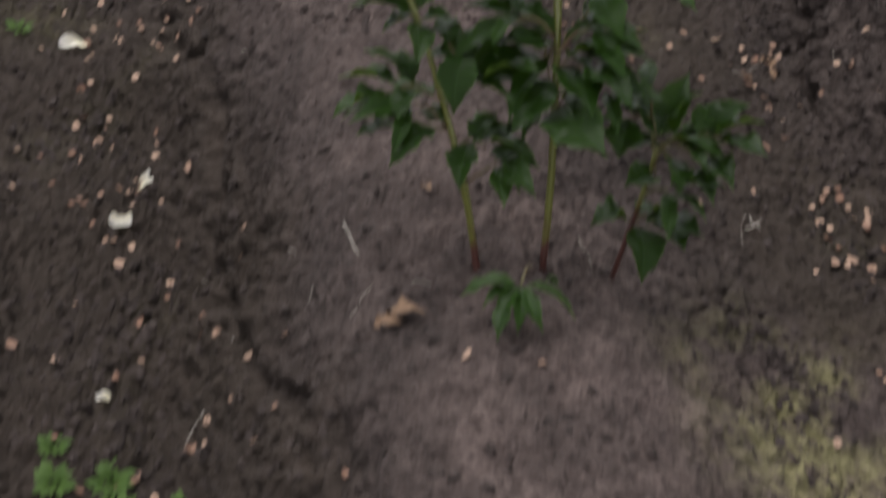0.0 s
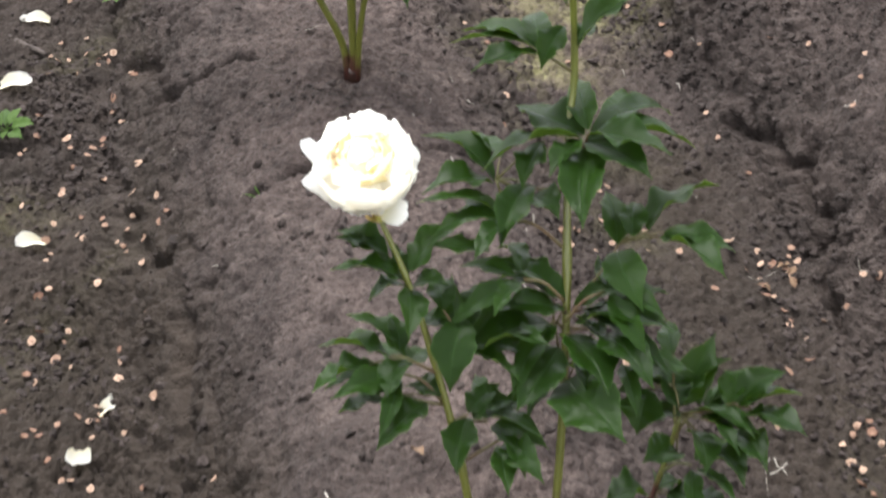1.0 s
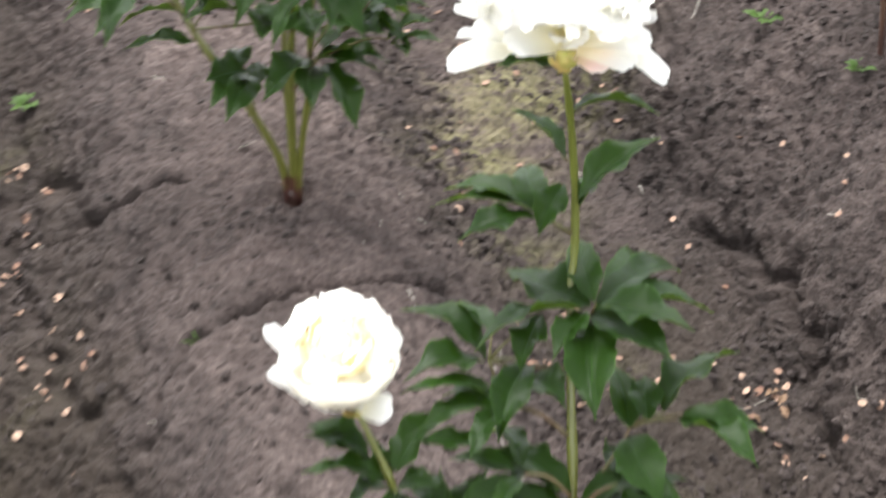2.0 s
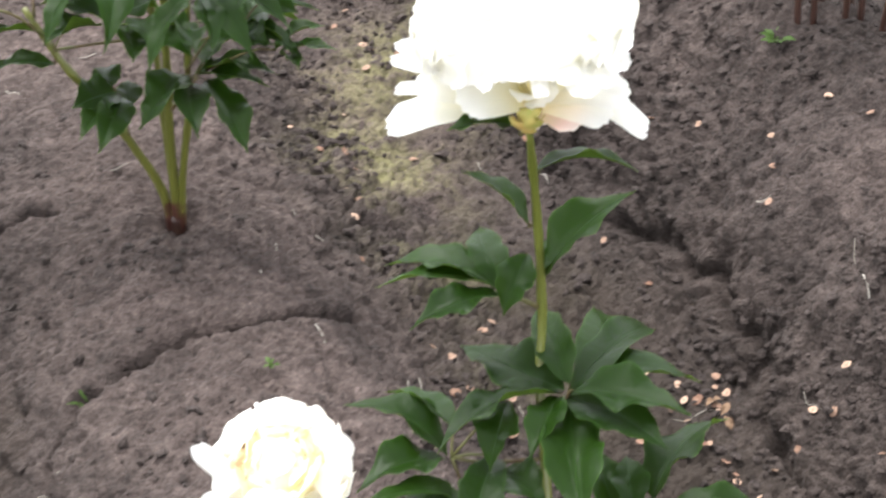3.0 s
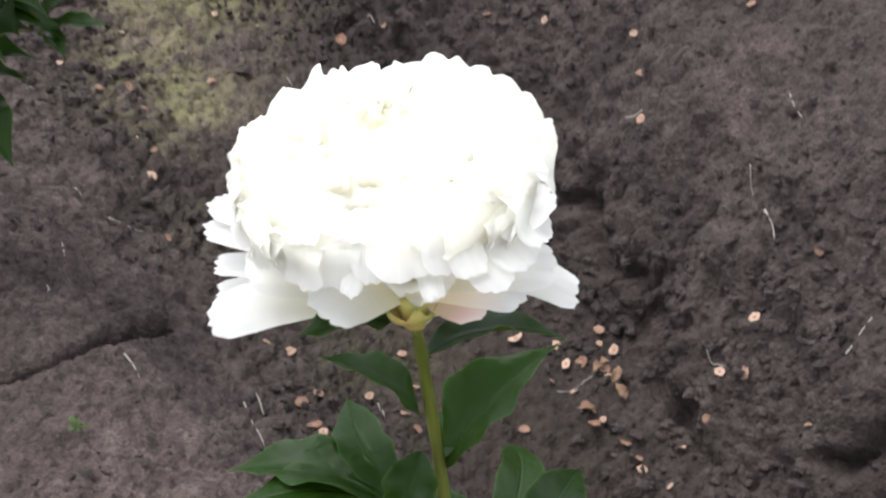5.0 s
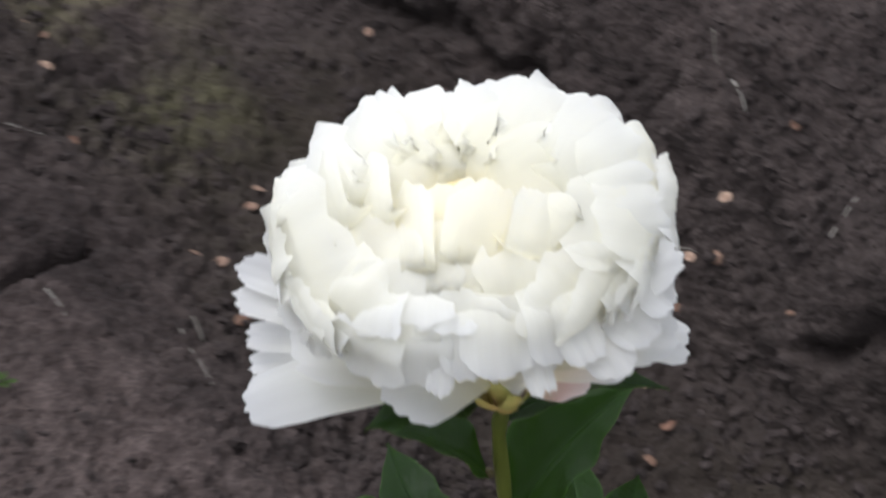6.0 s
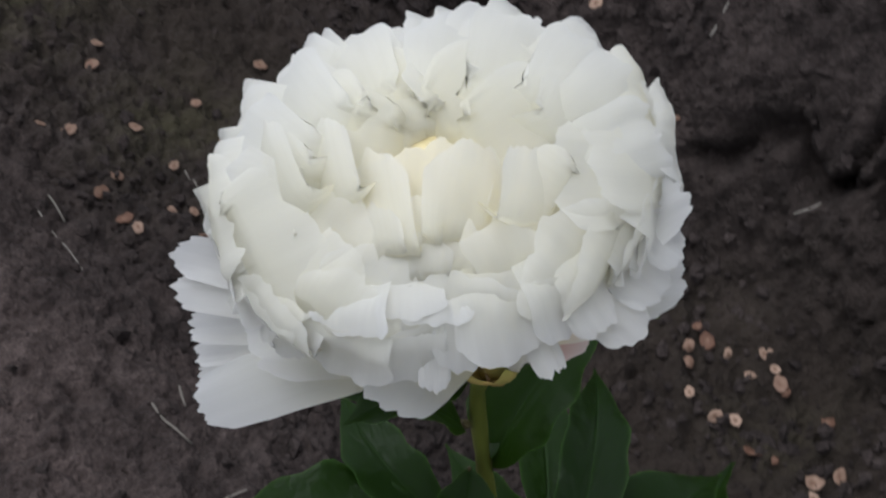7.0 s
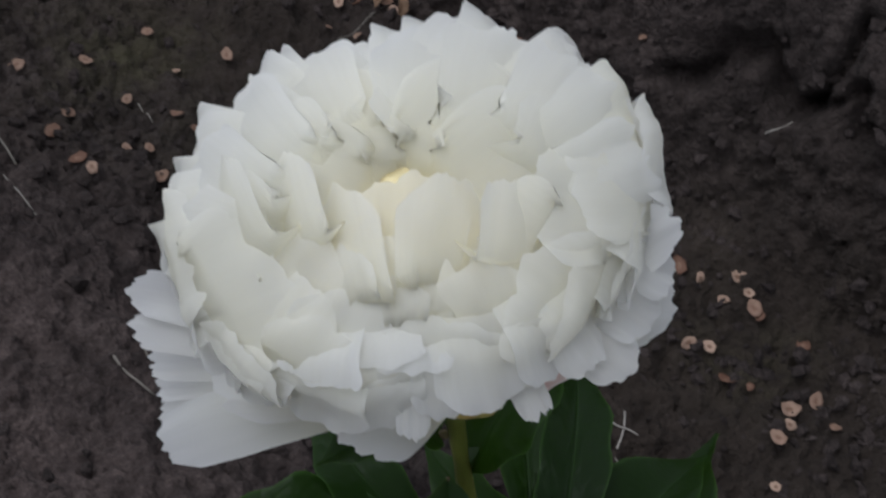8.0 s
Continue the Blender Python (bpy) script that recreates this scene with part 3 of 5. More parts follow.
def lobe(flower, org, root, ball, base, tip, half, cup, ruffle, mat, seed, low=0.82, high=1.0, teeth=0.001, rounding=0.95):
    """One petal that comes up from the root inside the ball, reaches its surface by base and lies on it up to tip."""
    b, t = ball.way(*base), ball.way(*tip)
    path = [root + ball.axis * 0.006, ball.point(b, 0.42), ball.point(b.lerp(t, 0.06), low - 0.03), ball.point(b.lerp(t, 0.55), 0.42 * low + 0.58 * high), ball.point(t, high)]
    me = petal_mesh([p - org for p in path], [0.15 * half, 0.4 * half, 0.82 * half, 1.05 * half, 0.96 * half], path[3] - ball.centre, cup, ruffle, teeth, seed, mat, rounding=rounding)
    part("petal", me, flower)


def ring(flower, org, root, ball, tilt, arc, count, reach, half, cup, ruffle, mat, seed, loose=4, low=0.8, high=1.0, teeth=0.0013, rounding=0.8):
    """A ring of petals round the heart, or an arc of it; reach is the angle from base to tip, below zero for petals that close over the heart."""
    rng = random.Random(seed)
    for k in range(count):
        a = arc[0] + (arc[1] - arc[0]) * (k + 0.5 + rng.uniform(-0.25, 0.25)) / count
        th = tilt + rng.uniform(-loose, loose)
        lobe(flower, org, root, ball, (min(max(th - reach, 4), 160), a + rng.uniform(-5, 5)), (th, a), half * rng.uniform(0.85, 1.2), cup * rng.uniform(0.5, 1.2), ruffle * rng.uniform(0.6, 1.4), mat,
             rng.randrange(10 ** 6), low, high * rng.uniform(0.995, 1.005), teeth, rounding)


def cushion(flower, org, ball, share, mat):
    """A ruffled core added inside the ball in place of the innermost folds, to fill and brighten the hollows."""
    verts, uvs, faces = [], [], []
    rows, cols = 20, 40
    for k in range(rows + 1):
        for j in range(cols):
            th, a = 180 * k / rows, 360 * j / cols
            fold = 0.05 * math.sin(radians(a) * 9 + 0.05 * th) * math.sin(radians(th)) + 0.03 * math.sin(radians(th) * 11 + radians(a) * 2)
            verts.append(ball.point(ball.way(th, a), share * (1 + fold)) - org)
            uvs.append((j / cols, 0.55 + 0.15 * math.sin(radians(a) * 9)))
    for k in range(rows):
        for j in range(cols):
            a, b = k * cols + j, k * cols + (j + 1) % cols
            faces.append((a, a + cols, b + cols, b))
    part("flower_filler", mesh_of("flower_filler", verts, faces, [mat], uvs), flower, "added cream filler core, its yellow standing for light caught between petals")


def guard(flower, org, root, tip, half, down, mat, seed, ruffle=0.12, facing=(0, -0.2, 1), teeth=0.0012):
    """One outer petal that spreads from under the flower to tip, bowed by down."""
    root, tip = Vector(root), Vector(tip)
    mid = root.lerp(tip, 0.5) + Vector((0, 0, down))
    path = [root - org, root.lerp(mid, 0.6) - org, mid.lerp(tip, 0.35) - org, tip - org]
    part("petal", petal_mesh(path, [0.35 * half, 0.75 * half, half, 1.05 * half, 0.85 * half], Vector(facing), 0.18, ruffle, teeth, seed, mat), flower)


def calyx(flower, org, root, axis_way, size, seed):
    rng = random.Random(seed)
    m = turned(axis_way, (1, 0, 0))
    for k in range(5):
        a = 2 * math.pi * k / 5 + rng.uniform(-0.3, 0.3)
        out = Vector((math.cos(a), math.sin(a), 0))
        path = [m @ (out * r * size + Vector((0, 0, h * size))) + root - org for r, h in ((0.1, -0.25), (0.55, -0.1), (0.95, 0.25), (1.1, 0.75))]
        w = size * rng.uniform(0.4, 0.6)
        part("sepal", petal_mesh(path, [0.3 * w, 0.9 * w, w, 0.6 * w, 0.15 * w], m @ Vector((0, 0, 1)), 0.5, 0.1, 0.0004, k, CALYX, 7, 8, 0.3), flower, "yellow-green sepal")


LEAVES = random.Random(77)


def leaf(plant, org, stalk, leaflets, up=(0, 0.15, 1), thick=0.0017):
    """A compound leaf: its stalk from the stem, and its leaflets, each from base to tip with its width."""
    line = [Vector(p) - org for p in stalk]
    if len(line) == 1:
        base, tip, _ = leaflets[0]
        line.append(line[0].lerp(Vector(tip) - org, 0.06))
    ob = part("leaf", tube("leaf", line, thick, thick * 0.75, PETIOLE, 6, 8), plant)
    hub = line[-1]
    for base, tip, width in leaflets:
        base, tip = Vector(base) - org, Vector(tip) - org
        if 0.012 < (base - hub).length < 0.075 and len(stalk) > 1:
            part("leaf_stalk", tube("leaf_stalk", [hub, hub.lerp(base, 0.5) + Vector((0, 0, 0.003)), base], thick * 0.7, thick * 0.5, PETIOLE, 5, 6), ob)
        face = Vector(up) + Vector((LEAVES.uniform(-0.3, 0.3), LEAVES.uniform(-0.3, 0.15), 0)) + 0.3 * (tip - base).normalized().cross(Vector((0, 0, 1)))* LEAVES.uniform(-1, 1)
        me = leaflet_mesh(base, tip, width * 1.2, face, LEAVES.uniform(0.3, 0.62), LEAVES.uniform(0.06, 0.16), LEAVES.uniform(0.12, 0.3), LEAVES.randrange(10 ** 6))
        part("leaflet", me, ob)
    return ob


def spray(plant, org, foot, hub, reach, count, seed):
    """A compound leaf with leaflets fanned out and drooping round its hub."""
    rng = random.Random(seed)
    hub = Vector(hub)
    way = (hub - Vector(foot))
    turn = math.atan2(way.y, way.x)
    lets = []
    for k in range(count):
        a = turn + (k - (count - 1) / 2) * 2.6 / max(count - 1, 1) + rng.uniform(-0.25, 0.25)
        r = reach * rng.uniform(0.8, 1.15)
        base = hub + Vector((math.cos(a), math.sin(a), 0)) * reach * 0.12
        lets.append((base, base + Vector((math.cos(a) * r, math.sin(a) * r, r * rng.uniform(-0.55, 0.05))), r * rng.uniform(0.28, 0.36)))
    leaf(plant, org, [foot, Vector(foot).lerp(hub, 0.5) + Vector((0, 0, 0.008)), hub], lets)
# the peony in bloom
MAIN = Vector((0.0, -0.12, ground_z(0.0, -0.12)))
peony = empty("peony_plant", MAIN)
tagged(peony, "tall peony with dark green leaves and two white double flowers", "peony")
HEAD = Vector((0.0075, 0.003, 0.580))


def stalk(plant, org, points, r0, r1, mat=STEM, knots=(), label=""):
    return part("stem", tube("stem", [Vector(p) - org for p in points], r0, r1, mat, 10, 26, knots), plant, label)


stalk(peony, MAIN, [(0.043, -0.129, -0.03), (0.044, -0.101, 0.086), (0.039, -0.071, 0.197), (0.033, -0.047, 0.261), (0.025, -0.021, 0.322), (0.0175, 0.009, 0.377), (0.0175, 0.024, 0.415), (0.014, 0.031, 0.470), (0.010, 0.027, 0.524), HEAD], 0.0042, 0.0022, STEM, (0.35, 0.7, 0.82, 0.92))
stalk(peony, MAIN, [(-0.011, -0.165, -0.03), (-0.034, -0.146, 0.091), (-0.063, -0.127, 0.188), (-0.093, -0.113, 0.270), (-0.123, -0.101, 0.330)], 0.0042, 0.0021, STEM, (0.3, 0.55, 0.8))
stalk(peony, MAIN, [(0.094, -0.089, -0.09), (0.109, -0.078, -0.036), (0.123, -0.065, 0.022), (0.137, -0.052, 0.085), (0.143, -0.044, 0.122)], 0.0034, 0.0022, STEM, (0.5, 0.9))

flower = part("flower", tube("flower", [HEAD - MAIN - Vector((0, 0, 0.004)), HEAD - MAIN + Vector((0, 0.006, 0.010))], 0.0045, 0.009, CALYX, 8, 4), peony, "large white double peony flower with cream heart")
AXIS = Vector((-0.15, 0.48, 0.87))
BALL = Ball((0.0, 0.0427, 0.6312), (-0.127, -0.052, 1), (-0.14, -0.34, 0.93), (0.0712, 0.0526, 0.0257))
ROOT = HEAD + Vector((0, 0.008, 0.008))
# the petals of the crown: angle from the heart and turn of the base, the same of the tip, half width in millimetres
# tall outer petals that make the frilled rim
BACK = [(59, 158, 96, 136, 14.6), (57, 134, 98, 117, 14.2), (50, 108, 99, 100, 13.1), (52, 83, 99, 80, 14.2), (41, 43, 96, 62, 14.2),
        (49, 14, 91, 39, 16.2), (59, 2, 85, 19, 14.6), (61, -8, 86, 6, 13.8), (62, -17, 85, -8, 11.1), (62, 174, 90, 155, 13.5),
        (64, -174, 83, 173, 12.3)]
# a second row inside the rim
BACK2 = [(52, 157, 80, 142, 13.5), (45, 128, 84, 118, 13.1), (39, 86, 84, 93, 13.1), (60, -8, 75, 12, 13.1),
         (63, 179, 76, 161, 12.0), (42, 40, 76, 70, 12.3)]
# broad petals that stand up round the heart
TALL = [(50, -88, 34, 8, 12.5, 0.98), (54, -57, 53, -4, 11.5, 0.985), (41, -108, 19, 80, 11.0, 0.97), (56, -124, 45, 152, 10.0, 0.985), (54, -163, 67, 146, 11.5, 0.98), (64, -168, 81, 152, 13.0, 0.99),
        (20, 15, 74, 33, 15.0, 1.0), (20, 66, 80, 68, 15.0, 0.99), (26, -14, 68, 8, 13.0, 1.0), (28, 158, 74, 152, 12.0, 0.99), (26, 118, 78, 116, 13.0, 0.965)]
# narrow folds in the heart
HEART = [(49, -117, 27, -158, 7.6, 1.0), (53, -130, 41, -164, 7.4, 1.01), (55, -113, 35, -121, 6.6, 1.01), (56, -97, 28, -89, 7.0, 1.0)]
# short petals of the front rim
RIMF = [(61, -139, 72, -133, 9.2), (55, -123, 64, -120, 10.8), (57, -108, 65, -108, 9.2)]


def crown(petals, cup, ruffle, mat, seed, low, high, teeth, rounding=0.5, wild=0.015):
    rng = random.Random(seed)
    for tilt, turn, far, to, half in petals:
        lobe(flower, MAIN, ROOT, BALL, (tilt, turn), (far, to), half * 0.0015, cup * rng.uniform(0.6, 1.3), ruffle * rng.uniform(0.7, 1.4), mat, rng.randrange(10 ** 6),
             low * rng.uniform(0.985, 1.015), high * rng.uniform(1 - wild, 1 + wild), teeth, rounding)


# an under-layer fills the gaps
cushion(flower, MAIN, BALL, 0.72, CORE_FILLER)
for tilt, arc, count, half, high, seed in ((112, (35, 205), 12, 0.017, 1.01, 9), (110, (118, 200), 6, 0.016, 1.075, 10), (100, (-30, 210), 12, 0.018, 0.975, 3), (93, (-20, 200), 17, 0.0105, 0.985, 13)):
    ring(flower, MAIN, ROOT, BALL, tilt, arc, count, 34, half, 0.05, 0.055, PETAL, seed, 4, 0.8 * high, high, 0.0018, 0.5)
crown(BACK, -0.12, 0.08, PETAL, 11, 0.94, 0.975, 0.0019, 0.6, 0.008)
crown(BACK2, -0.11, 0.05, PETAL_IVORY, 12, 0.915, 0.955, 0.0017, 0.65, 0.008)
# rounded shells in rows that close towards the heart
for tilt, arc, count, half, low, high, seed in ((34, (180, 355), 3, 0.018, 0.88, 0.955, 24), (46, (176, 364), 5, 0.019, 0.91, 0.98, 23), (58, (170, 372), 6, 0.019, 0.935, 0.995, 22), (70, (165, 376), 7, 0.018, 0.945, 1.0, 21), (80, (168, 372), 8, 0.0165, 0.955, 1.005, 20)):
    ring(flower, MAIN, ROOT, BALL, tilt, arc, count, -28, half, -0.10, 0.07, PETAL if tilt > 70 else PETAL_IVORY, seed, 5, low, high, 0.0015, 0.75)
for k, (tilt, turn, far, to, half, share) in enumerate(TALL + HEART):
    crown([(tilt, turn, far, to, half)], -0.10, 0.07, PETAL_IVORY, 17 + k, 0.94 * share, share, 0.0014, 0.75, 0.003)
crown(RIMF, -0.12, 0.08, PETAL, 18, 0.96, 1.0, 0.0009)


def flap(tip, half, mat, seed, ruffle=0.1):
    """An outer petal that comes over the rim of the crown and hangs down to tip."""
    tip = Vector(tip)
    out = tip - BALL.centre
    brow = BALL.point(out + Vector((0, 0, 0.022)), 0.97)
    rim = BALL.point(out + Vector((0, 0, 0.008)), 1.03)
    path = [ROOT, BALL.point(out + Vector((0, 0, 0.03)), 0.6), brow, rim, tip]
    facing = (brow - BALL.centre) + Vector((0, 0, 0.01))
    part("petal", petal_mesh([p - MAIN for p in path], [0.3 * half, 0.6 * half, 0.95 * half, 1.05 * half, half], facing, -0.15, ruffle, 0.0009, seed, mat, rounding=0.7), flower)


UNDER = HEAD + AXIS * 0.014
# a torn fan that spreads out low, ragged lobes above it
FAN = [((-0.084, 0.026, 0.559), 0.0105, 0.010, (0.2, -0.6, 0.8), PETAL), ((-0.082, 0.040, 0.550), 0.0055, 0.008, (0.2, -0.5, 0.8), PETAL), ((-0.081, 0.044, 0.561), 0.0045, 0.008, (0.2, -0.5, 0.8), PETAL),
       ((-0.081, 0.047, 0.574), 0.006, 0.006, (0.1, -0.4, 0.9), PETAL), ((-0.083, 0.050, 0.596), 0.0075, 0.004, (0, -0.3, 1), PETAL), ((-0.081, 0.058, 0.602), 0.0075, 0.004, (0, -0.2, 1), PETAL),
       ((-0.066, 0.030, 0.590), 0.014, 0.004, (0, -0.4, 1), PETAL)]
# flaps of the front rim that turn out and hang
FLAPS = [((-0.044, 0.0, 0.607), 0.017), ((-0.028, -0.008, 0.612), 0.014), ((-0.0185, -0.016, 0.613), 0.0045), ((-0.009, -0.015, 0.619), 0.0085), ((0.005, -0.018, 0.622), 0.0145), ((0.0165, -0.021, 0.614), 0.005),
         ((0.024, -0.014, 0.621), 0.010), ((0.034, -0.014, 0.620), 0.008), ((0.0455, -0.015, 0.613), 0.010), ((0.057, -0.003, 0.614), 0.012), ((0.065, 0.006, 0.620), 0.010), ((-0.060, 0.018, 0.604), 0.014)]
for k, (tip, half) in enumerate(FLAPS):
    flap(tip, half, PETAL, 60 + k)
FRONT = [((0.022, -0.006, 0.602), 0.012, 0.010, (0, -0.8, 0.6), PETAL), ((-0.036, -0.006, 0.598), 0.0135, 0.008, (0, -0.8, 0.6), PETAL), ((0.004, -0.004, 0.600), 0.012, 0.010, (0, -0.8, 0.6), PETAL)]
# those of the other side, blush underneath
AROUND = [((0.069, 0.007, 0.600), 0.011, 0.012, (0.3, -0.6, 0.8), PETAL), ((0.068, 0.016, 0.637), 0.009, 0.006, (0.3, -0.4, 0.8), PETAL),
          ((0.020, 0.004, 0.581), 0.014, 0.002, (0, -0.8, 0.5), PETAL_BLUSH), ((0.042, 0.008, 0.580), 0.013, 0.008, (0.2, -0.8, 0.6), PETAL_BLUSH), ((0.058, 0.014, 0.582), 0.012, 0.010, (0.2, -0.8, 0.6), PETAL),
          ((0.080, 0.027, 0.563), 0.0085, 0.020, (0.3, -0.6, 0.8), PETAL), ((0.066, 0.050, 0.606), 0.016, 0.008, (0.2, 0, 1), PETAL),
          ((-0.050, 0.080, 0.606), 0.018, 0.004, (0, 0, 1), PETAL), ((0.012, 0.088, 0.608), 0.02, 0.004, (0, 0, 1), PETAL)]
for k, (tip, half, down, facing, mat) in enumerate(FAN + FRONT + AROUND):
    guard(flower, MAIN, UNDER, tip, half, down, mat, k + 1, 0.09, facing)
calyx(flower, MAIN, HEAD, AXIS, 0.011, 3)

BUD = Vector((-0.123, -0.101, 0.330))
small_flower = part("flower", tube("flower", [BUD - MAIN - Vector((0, 0, 0.003)), BUD - MAIN + Vector((-0.002, 0, 0.008))], 0.004, 0.007, CALYX, 8, 4), peony, "smaller cupped creamy white peony flower")
SMALL_BALL = Ball((-0.137, -0.095, 0.379), (-0.1, 0.05, 1), (-0.05, -0.45, 0.89), (0.0435, 0.0435, 0.0415))
for tilt, count, reach, half, low, high, mat, seed in ((116, 6, -34, 0.026, 0.94, 1.0, PETAL_SNOW, 1), (100, 8, -36, 0.025, 0.94, 1.0, PETAL_SNOW, 2), (84, 8, -36, 0.023, 0.94, 1.0, PETAL_SNOW, 3), (68, 7, -36, 0.021, 0.94, 1.01, PETAL_SNOW, 4), (54, 6, -34, 0.018, 0.93, 1.05, PETAL_SNOW, 5),
                                                       (44, 6, -26, 0.015, 0.66, 0.80, PETAL_PEACH, 6), (32, 5, -20, 0.012, 0.62, 0.76, PETAL_PEACH, 7), (16, 3, -16, 0.010, 0.55, 0.68, PETAL_PEACH, 8)):
    ring(small_flower, MAIN, BUD, SMALL_BALL, tilt, (0, 360), count, reach, half, -0.15, 0.08, mat, seed, 4, low, high, 0.0016, 0.6)
cushion(small_flower, MAIN, SMALL_BALL, 0.56, CORE_FILLER)
lobe(small_flower, MAIN, BUD, SMALL_BALL, (66, -95), (36, -88), 0.013, -0.1, 0.08, PETAL_SNOW, 41, 0.94, 1.0)
for tip, half, k in (((-0.194, -0.095, 0.394), 0.007, 31), ((-0.188, -0.115, 0.367), 0.006, 32), ((-0.088, -0.125, 0.356), 0.011, 33)):
    guard(small_flower, MAIN, BUD + Vector((-0.003, 0, 0.012)), tip, half, -0.004, PETAL, k, 0.1, (0, -0.7, 0.6))
calyx(small_flower, MAIN, BUD, (-0.1, 0.0, 1), 0.013, 8)

leaf(peony, MAIN, [(0.016, 0.030, 0.447)], [
    ((0.018, 0.030, 0.449), (0.073, 0.060, 0.500), 0.034),
    ((0.016, 0.030, 0.455), (0.024, 0.070, 0.452), 0.014),
], (-0.1, 0.1, 1))
leaf(peony, MAIN, [(0.010, 0.026, 0.532)], [
    ((0.010, 0.026, 0.532), (0.0747, 0.0313, 0.5366), 0.025),
], (0, 0.75, 0.8))
leaf(peony, MAIN, [(0.009, 0.032, 0.486)], [
    ((0.007, 0.031, 0.487), (-0.036, 0.037, 0.524), 0.026),
], (0.1, 0.35, 1))
leaf(peony, MAIN, [(0.004, 0.008, 0.572)], [
    ((-0.001, 0.004, 0.580), (-0.042, 0.0, 0.577), 0.019),
], (0, 0.1, 1))
leaf(peony, MAIN, [(0.0165, 0.026, 0.425), (-0.006, 0.010, 0.449)], [
    ((-0.009, 0.008, 0.452), (-0.090, 0.006, 0.452), 0.027),
    ((-0.009, 0.003, 0.451), (-0.0645, -0.0236, 0.442), 0.024),
    ((0.007, 0.022, 0.472), (-0.006, -0.007, 0.443), 0.023),
    ((-0.006, 0.012, 0.452), (-0.029, 0.072, 0.457), 0.022),
    ((-0.010, 0.010, 0.451), (-0.087, 0.035, 0.449), 0.032),
], (0, 0.1, 1))
leaf(peony, MAIN, [(0.024, -0.006, 0.351), (0.037, -0.008, 0.378)], [
    ((0.038, -0.007, 0.380), (0.126, 0.040, 0.363), 0.040),
    ((0.040, -0.005, 0.384), (0.094, 0.108, 0.353), 0.026),
    ((0.037, -0.008, 0.378), (0.104, -0.056, 0.382), 0.034),
    ((0.039, -0.010, 0.374), (0.054, -0.093, 0.347), 0.038),
    ((0.035, -0.006, 0.383), (-0.040, 0.050, 0.371), 0.032),
    ((0.033, -0.006, 0.380), (-0.046, -0.052, 0.364), 0.034),
    ((0.038, -0.004, 0.387), (0.012, 0.068, 0.397), 0.024),
    ((0.041, 0.020, 0.380), (0.056, 0.147, 0.330), 0.024),
    ((0.041, -0.014, 0.390), (0.117, -0.037, 0.397), 0.034),
    ((0.031, -0.008, 0.379), (0.016, -0.061, 0.371), 0.023),
])
leaf(peony, MAIN, [(0.024, -0.016, 0.331), (-0.016, -0.025, 0.332), (-0.037, -0.031, 0.340)], [
    ((-0.041, -0.024, 0.334), (-0.111, -0.010, 0.364), 0.031),
    ((-0.042, -0.025, 0.332), (-0.095, -0.068, 0.340), 0.030),
    ((-0.025, -0.040, 0.304), (-0.092, -0.088, 0.346), 0.020),
    ((-0.038, -0.015, 0.353), (-0.090, 0.031, 0.342), 0.025),
    ((-0.009, -0.023, 0.335), (-0.017, -0.094, 0.314), 0.028),
    ((-0.008, -0.028, 0.325), (0.029, -0.072, 0.338), 0.027),
    ((-0.002, -0.006, 0.371), (-0.011, -0.048, 0.346), 0.026),
])
leaf(peony, MAIN, [(0.042, -0.058, 0.233), (0.067, -0.033, 0.274), (0.073, -0.022, 0.286)], [
    ((0.098, -0.015, 0.300), (0.147, 0.064, 0.311), 0.036),
    ((0.109, -0.021, 0.299), (0.175, -0.055, 0.293), 0.033),
    ((0.112, -0.020, 0.304), (0.176, -0.006, 0.288), 0.020),
    ((0.073, -0.030, 0.283), (0.109, -0.086, 0.266), 0.033),
    ((0.073, -0.026, 0.289), (0.049, 0.032, 0.305), 0.025),
    ((0.086, -0.022, 0.296), (0.078, 0.022, 0.305), 0.023),
])
leaf(peony, MAIN, [(0.042, -0.064, 0.217), (0.064, -0.063, 0.220)], [
    ((0.047, -0.070, 0.228), (0.136, -0.082, 0.249), 0.043),
    ((0.073, -0.072, 0.221), (0.129, -0.124, 0.216), 0.039),
    ((0.040, -0.074, 0.216), (0.093, -0.137, 0.209), 0.047),
    ((0.046, -0.086, 0.177), (0.112, -0.156, 0.177), 0.052),
])
leaf(peony, MAIN, [(0.040, -0.065, 0.214), (0.027, -0.070, 0.227)], [
    ((0.034, -0.078, 0.204), (0.013, -0.145, 0.180), 0.038),
    ((0.025, -0.072, 0.223), (-0.026, -0.112, 0.222), 0.036),
    ((0.025, -0.063, 0.245), (-0.032, -0.043, 0.245), 0.041),
    ((0.016, -0.080, 0.201), (-0.029, -0.100, 0.201), 0.030),
])
leaf(peony, MAIN, [(0.036, -0.060, 0.227), (0.036, -0.065, 0.237)], [
    ((0.036, -0.065, 0.237), (-0.026, -0.101, 0.248), 0.023),
    ((0.030, -0.071, 0.224), (0.006, -0.134, 0.183), 0.024),
    ((0.035, -0.061, 0.245), (-0.032, -0.059, 0.277), 0.026),
])
leaf(peony, MAIN, [(0.036, -0.060, 0.227), (0.051, -0.060, 0.237)], [
    ((0.051, -0.060, 0.237), (0.140, -0.090, 0.204), 0.024),
    ((0.043, -0.061, 0.241), (0.115, -0.046, 0.257), 0.026),
    ((0.046, -0.064, 0.231), (0.088, -0.101, 0.217), 0.022),
])
